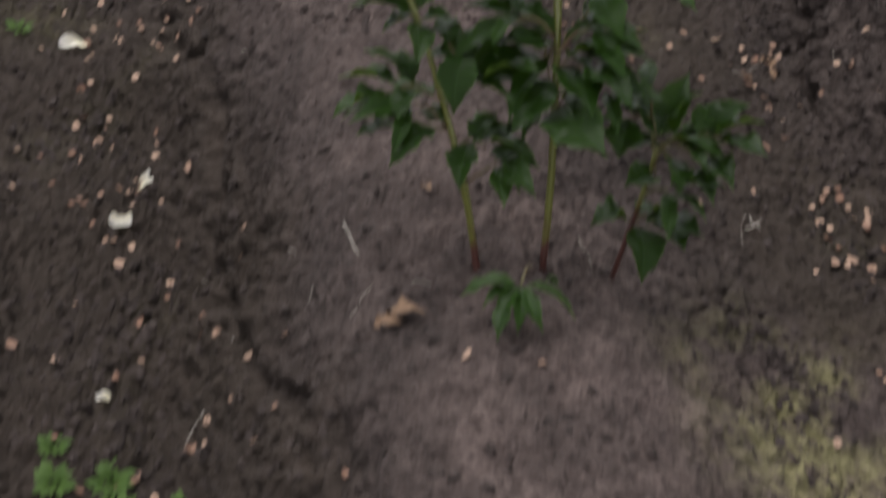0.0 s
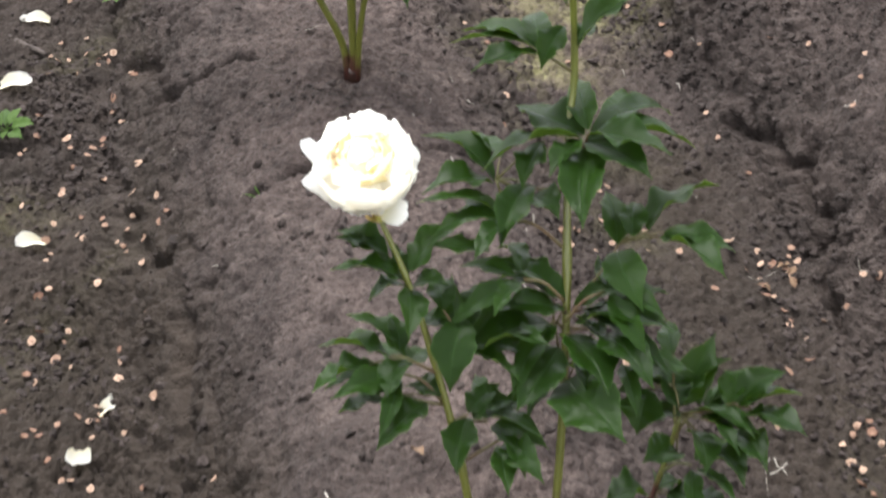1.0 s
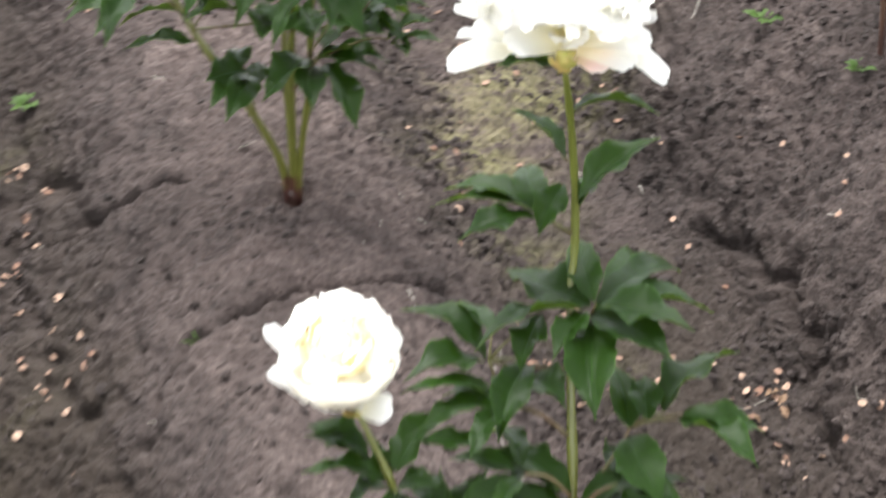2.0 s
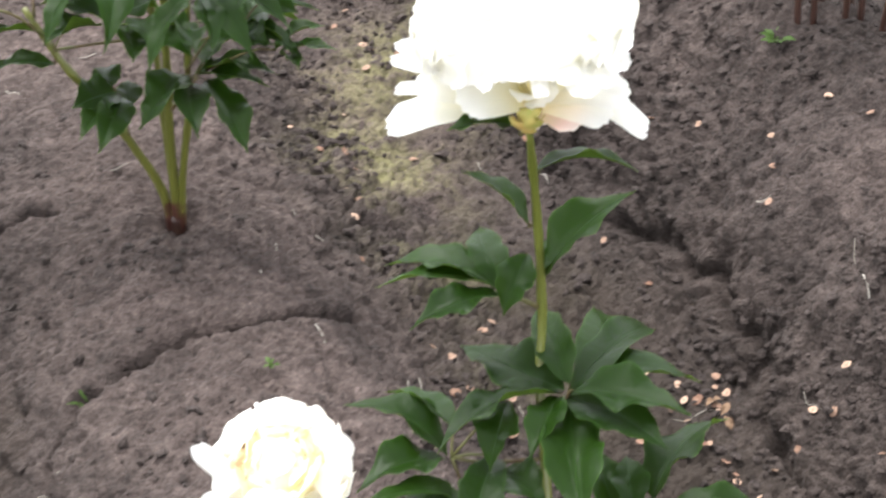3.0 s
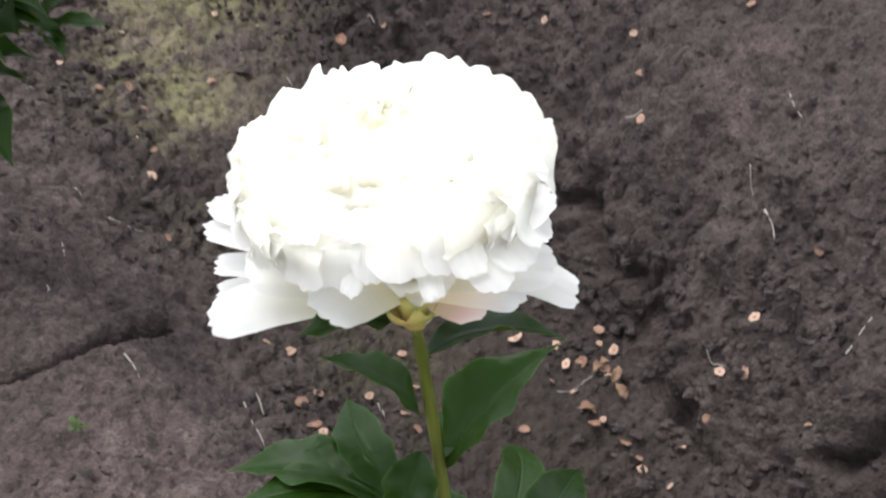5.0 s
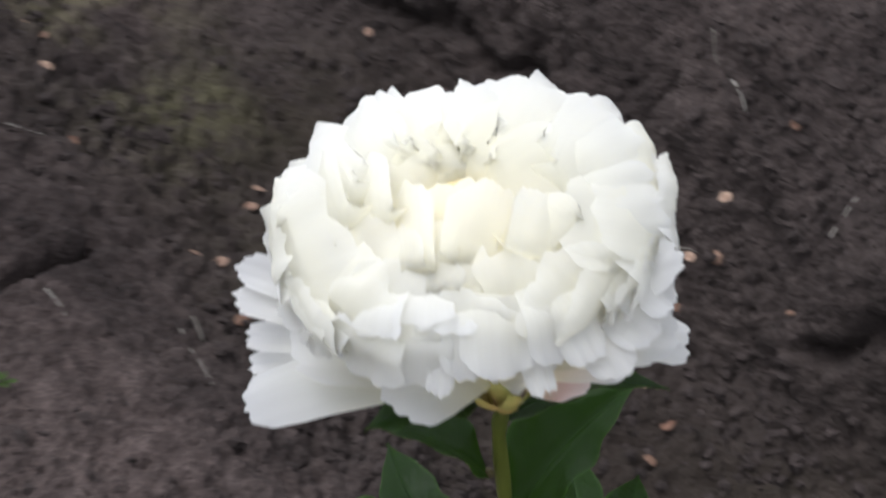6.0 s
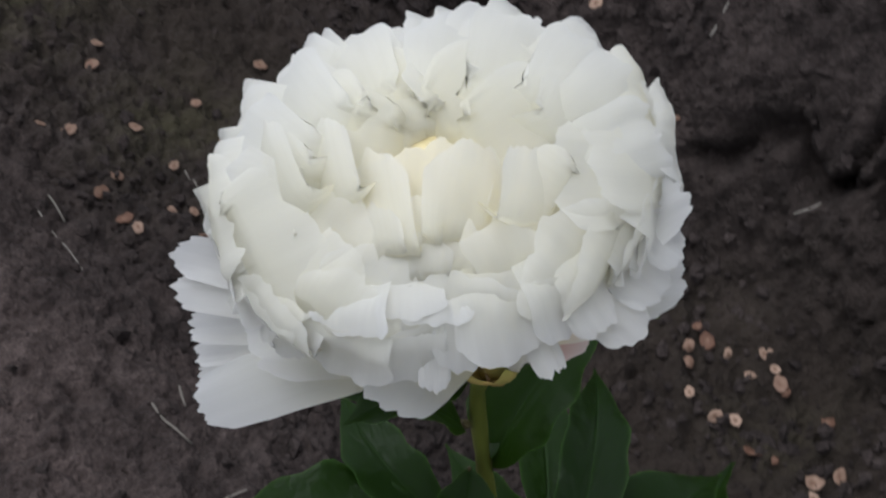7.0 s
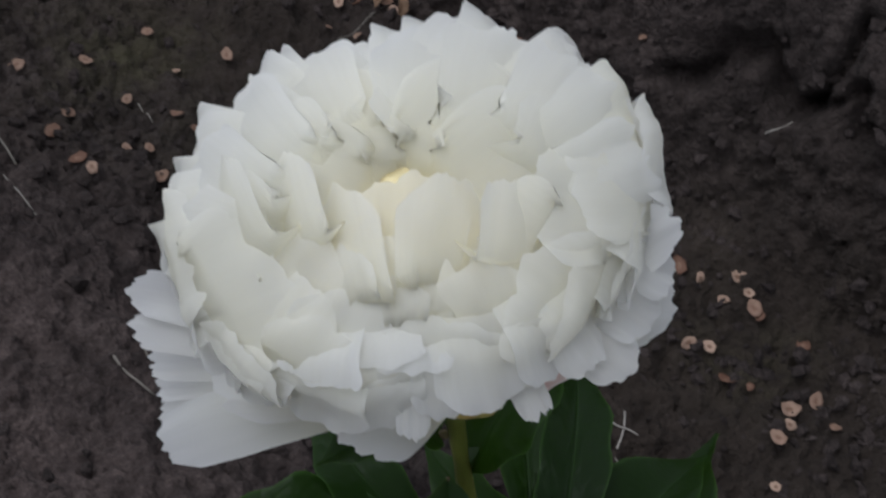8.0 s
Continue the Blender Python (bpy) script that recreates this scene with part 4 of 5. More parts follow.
leaf(peony, MAIN, [(0.040, -0.075, 0.181), (0.041, -0.080, 0.191)], [
    ((0.041, -0.080, 0.191), (0.093, -0.112, 0.172), 0.026),
    ((0.039, -0.082, 0.186), (0.018, -0.128, 0.155), 0.020),
])
leaf(peony, MAIN, [(0.141, -0.060, 0.126), (0.136, -0.051, 0.162)], [
    ((0.133, -0.051, 0.196), (0.119, -0.001, 0.196), 0.019),
    ((0.144, -0.064, 0.149), (0.113, -0.029, 0.167), 0.034),
    ((0.114, -0.061, 0.161), (0.111, -0.089, 0.130), 0.034),
    ((0.110, -0.063, 0.153), (0.090, -0.079, 0.167), 0.026),
])
leaf(peony, MAIN, [(0.141, -0.046, 0.116), (0.142, -0.044, 0.124)], [
    ((0.142, -0.042, 0.133), (0.164, 0.000, 0.189), 0.032),
    ((0.146, -0.042, 0.134), (0.181, -0.022, 0.182), 0.038),
    ((0.151, -0.043, 0.128), (0.216, -0.071, 0.137), 0.025),
    ((0.144, -0.044, 0.125), (0.109, -0.073, 0.128), 0.021),
    ((0.154, -0.047, 0.110), (0.178, -0.098, 0.106), 0.028),
    ((0.174, -0.050, 0.095), (0.213, -0.090, 0.093), 0.031),
    ((0.192, -0.045, 0.117), (0.231, -0.087, 0.112), 0.026),
    ((0.144, -0.052, 0.086), (0.118, -0.081, 0.092), 0.036),
    ((0.135, -0.038, 0.154), (0.092, -0.007, 0.156), 0.035),
])
leaf(peony, MAIN, [(0.144, -0.044, 0.125), (0.175, -0.042, 0.134), (0.197, -0.040, 0.141)], [
    ((0.195, -0.040, 0.143), (0.231, -0.014, 0.171), 0.031),
    ((0.201, -0.040, 0.141), (0.249, -0.035, 0.166), 0.028),
    ((0.209, -0.041, 0.140), (0.260, -0.069, 0.147), 0.026),
    ((0.184, -0.040, 0.141), (0.198, -0.006, 0.162), 0.025),
    ((0.200, -0.042, 0.136), (0.224, -0.060, 0.145), 0.020),
])
leaf(peony, MAIN, [(0.121, -0.067, 0.016), (0.125, -0.062, 0.038)], [
    ((0.121, -0.062, 0.037), (0.086, -0.091, 0.042), 0.041),
    ((0.130, -0.061, 0.042), (0.151, -0.042, 0.039), 0.032),
    ((0.141, -0.061, 0.044), (0.206, -0.089, 0.051), 0.039),
    ((0.134, -0.064, 0.029), (0.150, -0.120, 0.001), 0.038),
    ((0.152, -0.062, 0.040), (0.189, -0.102, 0.038), 0.032),
])
leaf(peony, MAIN, [(-0.094, -0.113, 0.269)], [
    ((-0.115, -0.107, 0.296), (-0.165, -0.094, 0.305), 0.026),
    ((-0.113, -0.108, 0.290), (-0.160, -0.114, 0.312), 0.020),
    ((-0.096, -0.112, 0.273), (-0.160, -0.129, 0.289), 0.025),
    ((-0.096, -0.112, 0.270), (-0.122, -0.142, 0.271), 0.022),
    ((-0.093, -0.113, 0.268), (-0.078, -0.165, 0.255), 0.026),
    ((-0.095, -0.110, 0.279), (-0.123, -0.081, 0.295), 0.012),
    ((-0.092, -0.110, 0.284), (-0.065, -0.053, 0.303), 0.028),
    ((-0.090, -0.112, 0.271), (-0.056, -0.116, 0.282), 0.023),
])
leaf(peony, MAIN, [(-0.065, -0.128, 0.192), (-0.091, -0.135, 0.208)], [
    ((-0.094, -0.130, 0.206), (-0.151, -0.115, 0.231), 0.029),
    ((-0.108, -0.130, 0.202), (-0.171, -0.139, 0.209), 0.029),
    ((-0.126, -0.133, 0.191), (-0.170, -0.165, 0.177), 0.029),
    ((-0.098, -0.129, 0.210), (-0.118, -0.096, 0.226), 0.020),
    ((-0.095, -0.130, 0.202), (-0.097, -0.172, 0.192), 0.027),
])
leaf(peony, MAIN, [(-0.058, -0.132, 0.160), (-0.083, -0.142, 0.168), (-0.106, -0.143, 0.167)], [
    ((-0.109, -0.137, 0.168), (-0.141, -0.135, 0.177), 0.026),
    ((-0.107, -0.139, 0.157), (-0.144, -0.168, 0.162), 0.029),
    ((-0.071, -0.138, 0.165), (-0.102, -0.192, 0.148), 0.029),
    ((-0.058, -0.134, 0.171), (-0.097, -0.127, 0.169), 0.026),
])
leaf(peony, MAIN, [(-0.053, -0.134, 0.141), (-0.036, -0.126, 0.149)], [
    ((-0.036, -0.126, 0.151), (-0.014, -0.099, 0.169), 0.023),
    ((-0.032, -0.126, 0.146), (0.003, -0.111, 0.163), 0.031),
    ((-0.027, -0.124, 0.150), (0.037, -0.143, 0.155), 0.031),
    ((-0.037, -0.128, 0.146), (-0.031, -0.181, 0.125), 0.029),
])
leaf(peony, MAIN, [(-0.034, -0.138, 0.106), (-0.006, -0.130, 0.129)], [
    ((-0.005, -0.132, 0.124), (0.015, -0.176, 0.109), 0.021),
    ((-0.001, -0.131, 0.127), (0.045, -0.171, 0.126), 0.025),
])
leaf(peony, MAIN, [(-0.060, -0.126, 0.190), (-0.046, -0.114, 0.219)], [
    ((-0.047, -0.104, 0.240), (-0.045, -0.154, 0.195), 0.034),
    ((-0.047, -0.110, 0.216), (-0.068, -0.069, 0.258), 0.023),
    ((-0.046, -0.109, 0.219), (-0.033, -0.052, 0.251), 0.031),
    ((-0.041, -0.108, 0.213), (-0.017, -0.065, 0.242), 0.034),
    ((-0.048, -0.108, 0.231), (-0.086, -0.104, 0.233), 0.031),
    ((-0.033, -0.106, 0.205), (0.034, -0.116, 0.237), 0.036),
    ((-0.030, -0.078, 0.296), (-0.081, -0.100, 0.307), 0.018),
    ((-0.063, -0.111, 0.249), (-0.082, -0.070, 0.254), 0.022),
])
leaf(peony, MAIN, [(0.043, -0.156, -0.014), (0.035, -0.155, -0.006)], [
    ((0.035, -0.156, -0.010), (0.008, -0.196, -0.026), 0.030),
    ((0.035, -0.156, -0.012), (0.039, -0.216, -0.016), 0.029),
    ((0.037, -0.156, -0.011), (0.065, -0.215, -0.006), 0.029),
    ((0.038, -0.155, -0.008), (0.078, -0.175, -0.002), 0.030),
    ((0.032, -0.155, -0.008), (0.009, -0.155, 0.000), 0.026),
])

spray(peony, MAIN, (0.036, -0.140, 0.012), (0.046, -0.225, 0.055), 0.05, 6, 611)
for k, (foot, hub) in enumerate((((0.036, -0.070, 0.250), (0.000, -0.075, 0.270)), ((0.038, -0.075, 0.230), (0.070, -0.060, 0.260)), ((0.042, -0.085, 0.190), (0.090, -0.075, 0.200)), ((0.030, -0.058, 0.299), (-0.019, -0.056, 0.318)),
                                 ((-0.065, -0.128, 0.191), (-0.047, -0.106, 0.209)), ((-0.057, -0.131, 0.161), (-0.095, -0.130, 0.186)), ((-0.048, -0.133, 0.126), (-0.020, -0.120, 0.140)), ((0.140, -0.050, 0.100), (0.160, -0.040, 0.130)), ((0.130, -0.058, 0.060), (0.160, -0.060, 0.080)))):
    spray(peony, MAIN, foot, hub, 0.06, 4 + k % 2, 500 + k)

# the next peony along the ridge
SECOND = Vector((-0.424, 0.706, ground_z(-0.424, 0.706)))
peony_behind = empty("peony_plant", SECOND)
part("root_crown", tube("root_crown", [Vector((0, 0, -0.05)), Vector((0.001, 0, -0.012)), Vector((0.0, 0.001, 0.02))], 0.013, 0.008, STEM_RED, 9, 8, (0.5,)), peony_behind, "dark red woody crown at the foot")
tagged(peony_behind, "leafy green peony with reddish stem feet on the same ridge", "peony")
for points, r in (([(-0.423, 0.706, -0.03), (-0.420, 0.701, 0.04), (-0.416, 0.693, 0.12), (-0.408, 0.684, 0.227), (-0.400, 0.68, 0.34), (-0.396, 0.69, 0.42)], 0.0056),
                  ([(-0.429, 0.705, -0.03), (-0.434, 0.701, 0.03), (-0.455, 0.690, 0.09), (-0.478, 0.682, 0.140), (-0.517, 0.676, 0.202), (-0.55, 0.68, 0.26)], 0.0052),
                  ([(-0.418, 0.706, -0.03), (-0.412, 0.701, 0.035), (-0.402, 0.692, 0.09), (-0.391, 0.684, 0.148), (-0.383, 0.678, 0.241), (-0.375, 0.68, 0.33)], 0.0047),
                  ([(-0.424, 0.711, -0.03), (-0.426, 0.714, 0.04), (-0.430, 0.722, 0.12), (-0.434, 0.735, 0.25), (-0.44, 0.75, 0.36)], 0.0044)):
    stalk(peony_behind, SECOND, points, r, r * 0.6, STEM, (0.5, 0.75))
leaf(peony_behind, SECOND, [(-0.406, 0.671, 0.153), (-0.372, 0.653, 0.203)], [
    ((-0.367, 0.673, 0.190), (-0.309, 0.591, 0.160), 0.039),
    ((-0.388, 0.673, 0.195), (-0.417, 0.592, 0.182), 0.042),
    ((-0.383, 0.672, 0.187), (-0.353, 0.572, 0.187), 0.033),
    ((-0.378, 0.673, 0.197), (-0.292, 0.673, 0.204), 0.036),
    ((-0.375, 0.673, 0.196), (-0.292, 0.634, 0.212), 0.029),
    ((-0.367, 0.674, 0.210), (-0.353, 0.724, 0.211), 0.036),
])
leaf(peony_behind, SECOND, [(-0.387, 0.673, 0.190), (-0.320, 0.674, 0.226), (-0.292, 0.674, 0.230)], [
    ((-0.293, 0.674, 0.230), (-0.247, 0.705, 0.244), 0.025),
    ((-0.286, 0.674, 0.230), (-0.228, 0.665, 0.240), 0.020),
    ((-0.287, 0.674, 0.224), (-0.261, 0.635, 0.232), 0.016),
])
leaf(peony_behind, SECOND, [(-0.453, 0.669, 0.121), (-0.460, 0.671, 0.163)], [
    ((-0.461, 0.672, 0.172), (-0.497, 0.632, 0.175), 0.043),
    ((-0.457, 0.671, 0.166), (-0.461, 0.591, 0.151), 0.033),
    ((-0.464, 0.671, 0.160), (-0.483, 0.601, 0.159), 0.031),
    ((-0.452, 0.671, 0.155), (-0.460, 0.711, 0.163), 0.024),
    ((-0.465, 0.672, 0.178), (-0.488, 0.712, 0.177), 0.026),
])
leaf(peony_behind, SECOND, [(-0.404, 0.674, 0.227), (-0.460, 0.676, 0.252)], [
    ((-0.470, 0.676, 0.255), (-0.538, 0.696, 0.259), 0.049),
    ((-0.470, 0.675, 0.247), (-0.513, 0.626, 0.253), 0.037),
    ((-0.449, 0.675, 0.249), (-0.422, 0.615, 0.244), 0.038),
    ((-0.447, 0.676, 0.261), (-0.421, 0.716, 0.253), 0.049),
    ((-0.427, 0.676, 0.256), (-0.405, 0.626, 0.255), 0.034),
])
leaf(peony_behind, SECOND, [(-0.387, 0.674, 0.228), (-0.324, 0.676, 0.255)], [
    ((-0.323, 0.676, 0.257), (-0.293, 0.696, 0.261), 0.038),
    ((-0.329, 0.676, 0.250), (-0.293, 0.636, 0.255), 0.033),
    ((-0.305, 0.677, 0.281), (-0.263, 0.657, 0.282), 0.028),
    ((-0.363, 0.676, 0.254), (-0.349, 0.726, 0.252), 0.032),
    ((-0.392, 0.676, 0.253), (-0.361, 0.626, 0.252), 0.031),
])
leaf(peony_behind, SECOND, [(-0.413, 0.675, 0.239), (-0.488, 0.674, 0.224), (-0.522, 0.674, 0.217)], [
    ((-0.524, 0.675, 0.232), (-0.615, 0.674, 0.213), 0.025),
    ((-0.523, 0.673, 0.200), (-0.597, 0.643, 0.200), 0.022),
    ((-0.511, 0.675, 0.235), (-0.502, 0.715, 0.235), 0.025),
    ((-0.407, 0.675, 0.247), (-0.369, 0.635, 0.242), 0.036),
    ((-0.354, 0.675, 0.245), (-0.290, 0.655, 0.248), 0.035),
])

for k, (foot, hub) in enumerate((((-0.402, 0.675, 0.27), (-0.36, 0.64, 0.31)), ((-0.402, 0.675, 0.30), (-0.45, 0.66, 0.33)), ((-0.386, 0.672, 0.2), (-0.34, 0.70, 0.25)), ((-0.43, 0.73, 0.22), (-0.47, 0.76, 0.26)),
                                 ((-0.40, 0.68, 0.36), (-0.38, 0.64, 0.40)), ((-0.40, 0.68, 0.38), (-0.43, 0.72, 0.42)), ((-0.44, 0.75, 0.33), (-0.48, 0.78, 0.36)), ((-0.378, 0.678, 0.3), (-0.33, 0.68, 0.35)),
                                 ((-0.53, 0.675, 0.23), (-0.58, 0.66, 0.27)), ((-0.43, 0.72, 0.2), (-0.40, 0.76, 0.25)), ((-0.54, 0.68, 0.25), (-0.55, 0.72, 0.3)))):
    spray(peony_behind, SECOND, foot, hub, 0.085, 5 + k % 3, 300 + k)

# the red-stemmed peony on the next ridge
THIRD = Vector((0.30, 1.075, ground_z(0.30, 1.075)))
red_peony = empty("peony_plant", THIRD)
tagged(red_peony, "peony with a clump of dark red stems on the neighbouring ridge", "peony")
for x, y, lean, side in ((0.258, 1.075, -0.03, 0.02), (0.276, 1.075, -0.02, 0.0), (0.286, 1.11, -0.01, 0.05), (0.312, 1.075, -0.01, -0.02), (0.330, 1.08, 0.0, 0.03), (0.32, 1.12, 0.02, 0.06), (0.352, 1.06, 0.03, -0.05)):
    z = ground_z(x, y)
    stalk(red_peony, THIRD, [(x, y, z - 0.03), (x + lean * 0.3, y + side * 0.3, z + 0.1), (x + lean, y + side, z + 0.28), (x + lean * 1.8, y + side * 2, z + 0.42)], 0.004, 0.003, STEM_RED)
leaf(red_peony, THIRD, [(0.374, 1.045, 0.11), (0.395, 1.0, 0.165)], [
    ((0.392, 1.0, 0.162), (0.372, 0.985, 0.118), 0.030), ((0.398, 0.998, 0.162), (0.407, 0.975, 0.100), 0.032), ((0.405, 1.0, 0.165), (0.440, 0.985, 0.112), 0.032),
    ((0.40, 1.0, 0.17), (0.345, 1.0, 0.152), 0.026), ((0.41, 1.0, 0.17), (0.47, 1.0, 0.15), 0.03)], thick=0.0022)
leaf(red_peony, THIRD, [(0.34, 1.09, 0.25), (0.36, 1.02, 0.31)], [
    ((0.36, 1.02, 0.31), (0.33, 0.96, 0.26), 0.03), ((0.36, 1.02, 0.31), (0.40, 0.95, 0.27), 0.03), ((0.36, 1.02, 0.31), (0.45, 1.0, 0.3), 0.03), ((0.36, 1.02, 0.31), (0.29, 1.0, 0.31), 0.03)])
leaf(red_peony, THIRD, [(0.26, 1.09, 0.33), (0.2, 1.05, 0.36)], [
    ((0.2, 1.05, 0.36), (0.13, 1.02, 0.33), 0.03), ((0.2, 1.05, 0.36), (0.18, 0.98, 0.31), 0.03), ((0.2, 1.05, 0.36), (0.16, 1.1, 0.37), 0.03)])
RED_SPRAYS = (((0.30, 1.12, 0.34), (0.26, 1.14, 0.42)), ((0.33, 1.12, 0.36), (0.36, 1.17, 0.43)), ((0.35, 1.12, 0.34), (0.42, 1.12, 0.41)), ((0.28, 1.08, 0.36), (0.22, 1.12, 0.43)), ((0.34, 1.13, 0.40), (0.31, 1.08, 0.46)),
              ((0.36, 1.10, 0.33), (0.43, 1.07, 0.40)), ((0.31, 1.14, 0.40), (0.34, 1.20, 0.46)), ((0.29, 1.10, 0.40), (0.24, 1.20, 0.46)), ((0.37, 1.04, 0.36), (0.45, 1.15, 0.44)))
for k, (foot, hub) in enumerate(RED_SPRAYS):
    spray(red_peony, THIRD, foot, hub, 0.09, 6 + k % 2, 700 + k)
# ---- litter on the soil ----
def flat_at(x, y, spin, tilt=0.0, lift=0.0, side=0.0):
    """A pose on the soil that follows its slope."""
    e = 0.012
    east, west, north, south, here = ground_parts(np.array([x + e, x - e, x, x, x]), np.array([y, y, y + e, y - e, y]))[0]
    z = (east + west + north + south) / 4
    normal = Vector((west - east, south - north, 2 * e)).normalized()
    normal = (normal + Vector((0, 0, 0.5))).normalized()
    turn = normal.to_track_quat("Z", "Y").to_matrix().to_4x4()
    return Matrix.Translation((x, y, max(z, here) + lift)) @ turn @ pose(0, 0, 0, tilt, side, spin)


def elm_seed(seed):
    """A dry round papery seed wing with its darker core in the middle."""
    rng = random.Random(seed)
    verts, faces, uvs, slots = [(0, 0, 0.0004)], [], [(0.5, 0.5)], []
    n, r0 = 14, 0.0066 * rng.uniform(0.85, 1.15)
    bend = rng.uniform(-1, 1) * 60
    f = rng.uniform(0, 6)
    for ring, share in enumerate((0.34, 0.68, 1.0)):
        for k in range(n):
            a = 2 * math.pi * k / n
            r = r0 * share * (1 + 0.12 * math.sin(2 * a + f) + (0.06 * math.sin(5 * a + f) - 0.1 * math.exp(-((a - 3.1) / 0.3) ** 2) if ring == 2 else 0))
            x, y = r * math.cos(a) * 1.12, r * math.sin(a)
            verts.append((x, y, 0.0002 * (ring == 0) + bend * x * x + 40 * rng.uniform(-0.3, 1) * y * y + (0.0005 * rng.uniform(-1, 1) if ring else 0)))
            uvs.append((0.5 + x / 0.02, 0.5 + y / 0.02))
    for k in range(n):
        faces.append((0, 1 + k, 1 + (k + 1) % n))
        slots.append(1)
        for ring in (0, 1):
            a, b = 1 + ring * n + k, 1 + ring * n + (k + 1) % n
            faces.append((a, a + n, b + n, b))
            slots.append(0)
    low = len(verts)
    verts += [(x, y, z - 0.0004) for x, y, z in verts]
    uvs += uvs
    faces += [tuple(low + i for i in reversed(q)) for q in faces]
    slots += slots
    rim = 1 + 2 * n
    for k in range(n):
        a, b = rim + k, rim + (k + 1) % n
        faces.append((a, low + a, low + b, b))
        slots.append(0)
    return mesh_of("elm_seed", verts, faces, [SEED, SEED_CORE], uvs, slots)


SEEDS = [elm_seed(k) for k in range(7)]
scatter = random.Random(12)


def drop_seed(x, y):
    ob = new("elm_seed", scatter.choice(SEEDS))
    s = scatter.uniform(0.5, 0.92)
    ob.matrix_world = flat_at(x, y, scatter.uniform(0, 360), scatter.gauss(0, 16), 0.0034, scatter.gauss(0, 14)) @ Matrix.Diagonal((s, s, s, 1))
    tagged(ob, "dry papery round tan elm seed lying on the soil", "seed", "elm seeds on the soil")


NEAR_SEEDS = [(-0.013, 0.676), (-0.066, 0.649), (-0.000, 0.637), (-0.043, 0.608), (-0.115, 0.648), (-0.086, 0.720), (-0.087, 0.596), (-0.104, 0.578),
              (-0.039, 0.555), (-0.053, 0.552), (-0.090, 0.547), (-0.082, 0.534), (0.000, 0.566), (-0.054, 0.482), (0.338, 0.523), (0.314, 0.364),
              (0.330, 0.349), (0.352, 0.342), (0.285, 0.323), (0.298, 0.303), (0.313, 0.263), (0.346, 0.228), (0.371, 0.233), (0.328, 0.209),
              (0.328, 0.255), (0.378, 0.208), (0.154, 0.237), (0.127, 0.650), (0.042, 0.633)]
MORE_SEEDS = [(0.180, 0.646), (0.156, 0.673), (0.134, 0.694), (0.178, 0.706), (0.148, 0.636), (0.156, 0.610), (0.162, 0.583), (0.186, 0.563),
              (0.239, 0.556), (0.262, 0.577), (0.095, 0.580), (0.274, 0.605), (0.295, 0.590), (0.361, 0.639), (0.225, 0.844), (0.290, 0.944),
              (0.147, 1.019), (0.229, 0.942), (0.047, 0.707), (-0.138, 0.656), (-0.080, 0.747), (-0.234, 0.776), (-0.257, 0.892), (-0.273, 0.948),
              (-0.311, 0.993), (-0.293, 1.042), (-0.277, 1.017), (-0.324, 1.031), (-0.369, 1.068), (-0.216, 1.222), (0.305, 0.628), (0.177, 0.692),
              (0.190, 0.681)]
FAR_SEEDS = [(0.098, 0.859), (0.177, 0.655), (0.141, 0.672), (0.170, 0.596), (0.199, 0.545), (0.222, 0.510), (0.095, 0.699), (-0.009, 0.582),
             (-0.034, 0.518), (0.014, 1.002), (-0.024, 1.131), (-0.093, 1.232), (-0.107, 1.279), (-0.163, 1.300), (-0.170, 1.204), (-0.071, 1.159),
             (0.035, 0.304), (-0.131, 1.316), (0.042, 0.947), (-1.102, 1.213), (-1.054, 1.040), (-0.996, 1.049), (-1.026, 0.977), (-0.853, 0.921),
             (-0.877, 0.894), (-0.957, 0.786), (-0.958, 0.751), (-0.838, 0.597), (-0.705, 0.555), (-0.701, 0.535), (-0.639, 0.526), (-0.896, 0.614),
             (-0.584, 0.347), (-0.485, 0.281), (-0.607, 0.232), (-0.595, 0.209), (-0.659, 0.161), (-0.517, 0.214), (-0.810, 0.702)]
LEFT_SEEDS = [(-0.549, 0.087), (-0.589, 0.089), (-0.479, 0.082), (-0.552, 0.051), (-0.462, 0.005), (-0.460, -0.063), (-0.342, -0.121), (-0.278, -0.177),
              (-0.442, -0.120), (-0.384, -0.067), (-0.282, -0.228), (-0.206, -0.277), (-0.311, -0.230), (-0.303, -0.260), (-0.074, -0.421),
              (0.012, -0.306), (0.083, -0.289), (-0.661, 0.148), (0.373, -0.133), (0.339, 0.326), (0.298, 0.360), (0.341, 0.215), (0.211, 0.431),
              (0.232, 0.465), (0.200, 0.527), (0.309, 0.172), (0.354, 0.312)]
for x, y in NEAR_SEEDS + MORE_SEEDS + FAR_SEEDS + LEFT_SEEDS:
    drop_seed(x + scatter.uniform(-0.002, 0.002), y + scatter.uniform(-0.002, 0.002))


def strew(count, mid, spread, low, high):
    """Seeds strewn along the row between two places, about a line at the given distance across it."""
    for _ in range(count):
        s, l = scatter.gauss(mid, spread), scatter.uniform(low, high)
        at = FOOT + SIDE * s + ROW * l
        drop_seed(at.x, at.y)


strew(12, 0.50, 0.05, -0.1, 0.3)
strew(16, 0.42, 0.08, 1.0, 1.8)
strew(50, -0.39, 0.08, -0.2, 1.7)
strew(10, -0.33, 0.09, -0.3, 0.4)
strew(22, -0.31, 0.03, 0.85, 1.5)
strew(24, -0.42, 0.07, 0.45, 1.0)
strew(5, 0.70, 0.06, 0.0, 1.0)


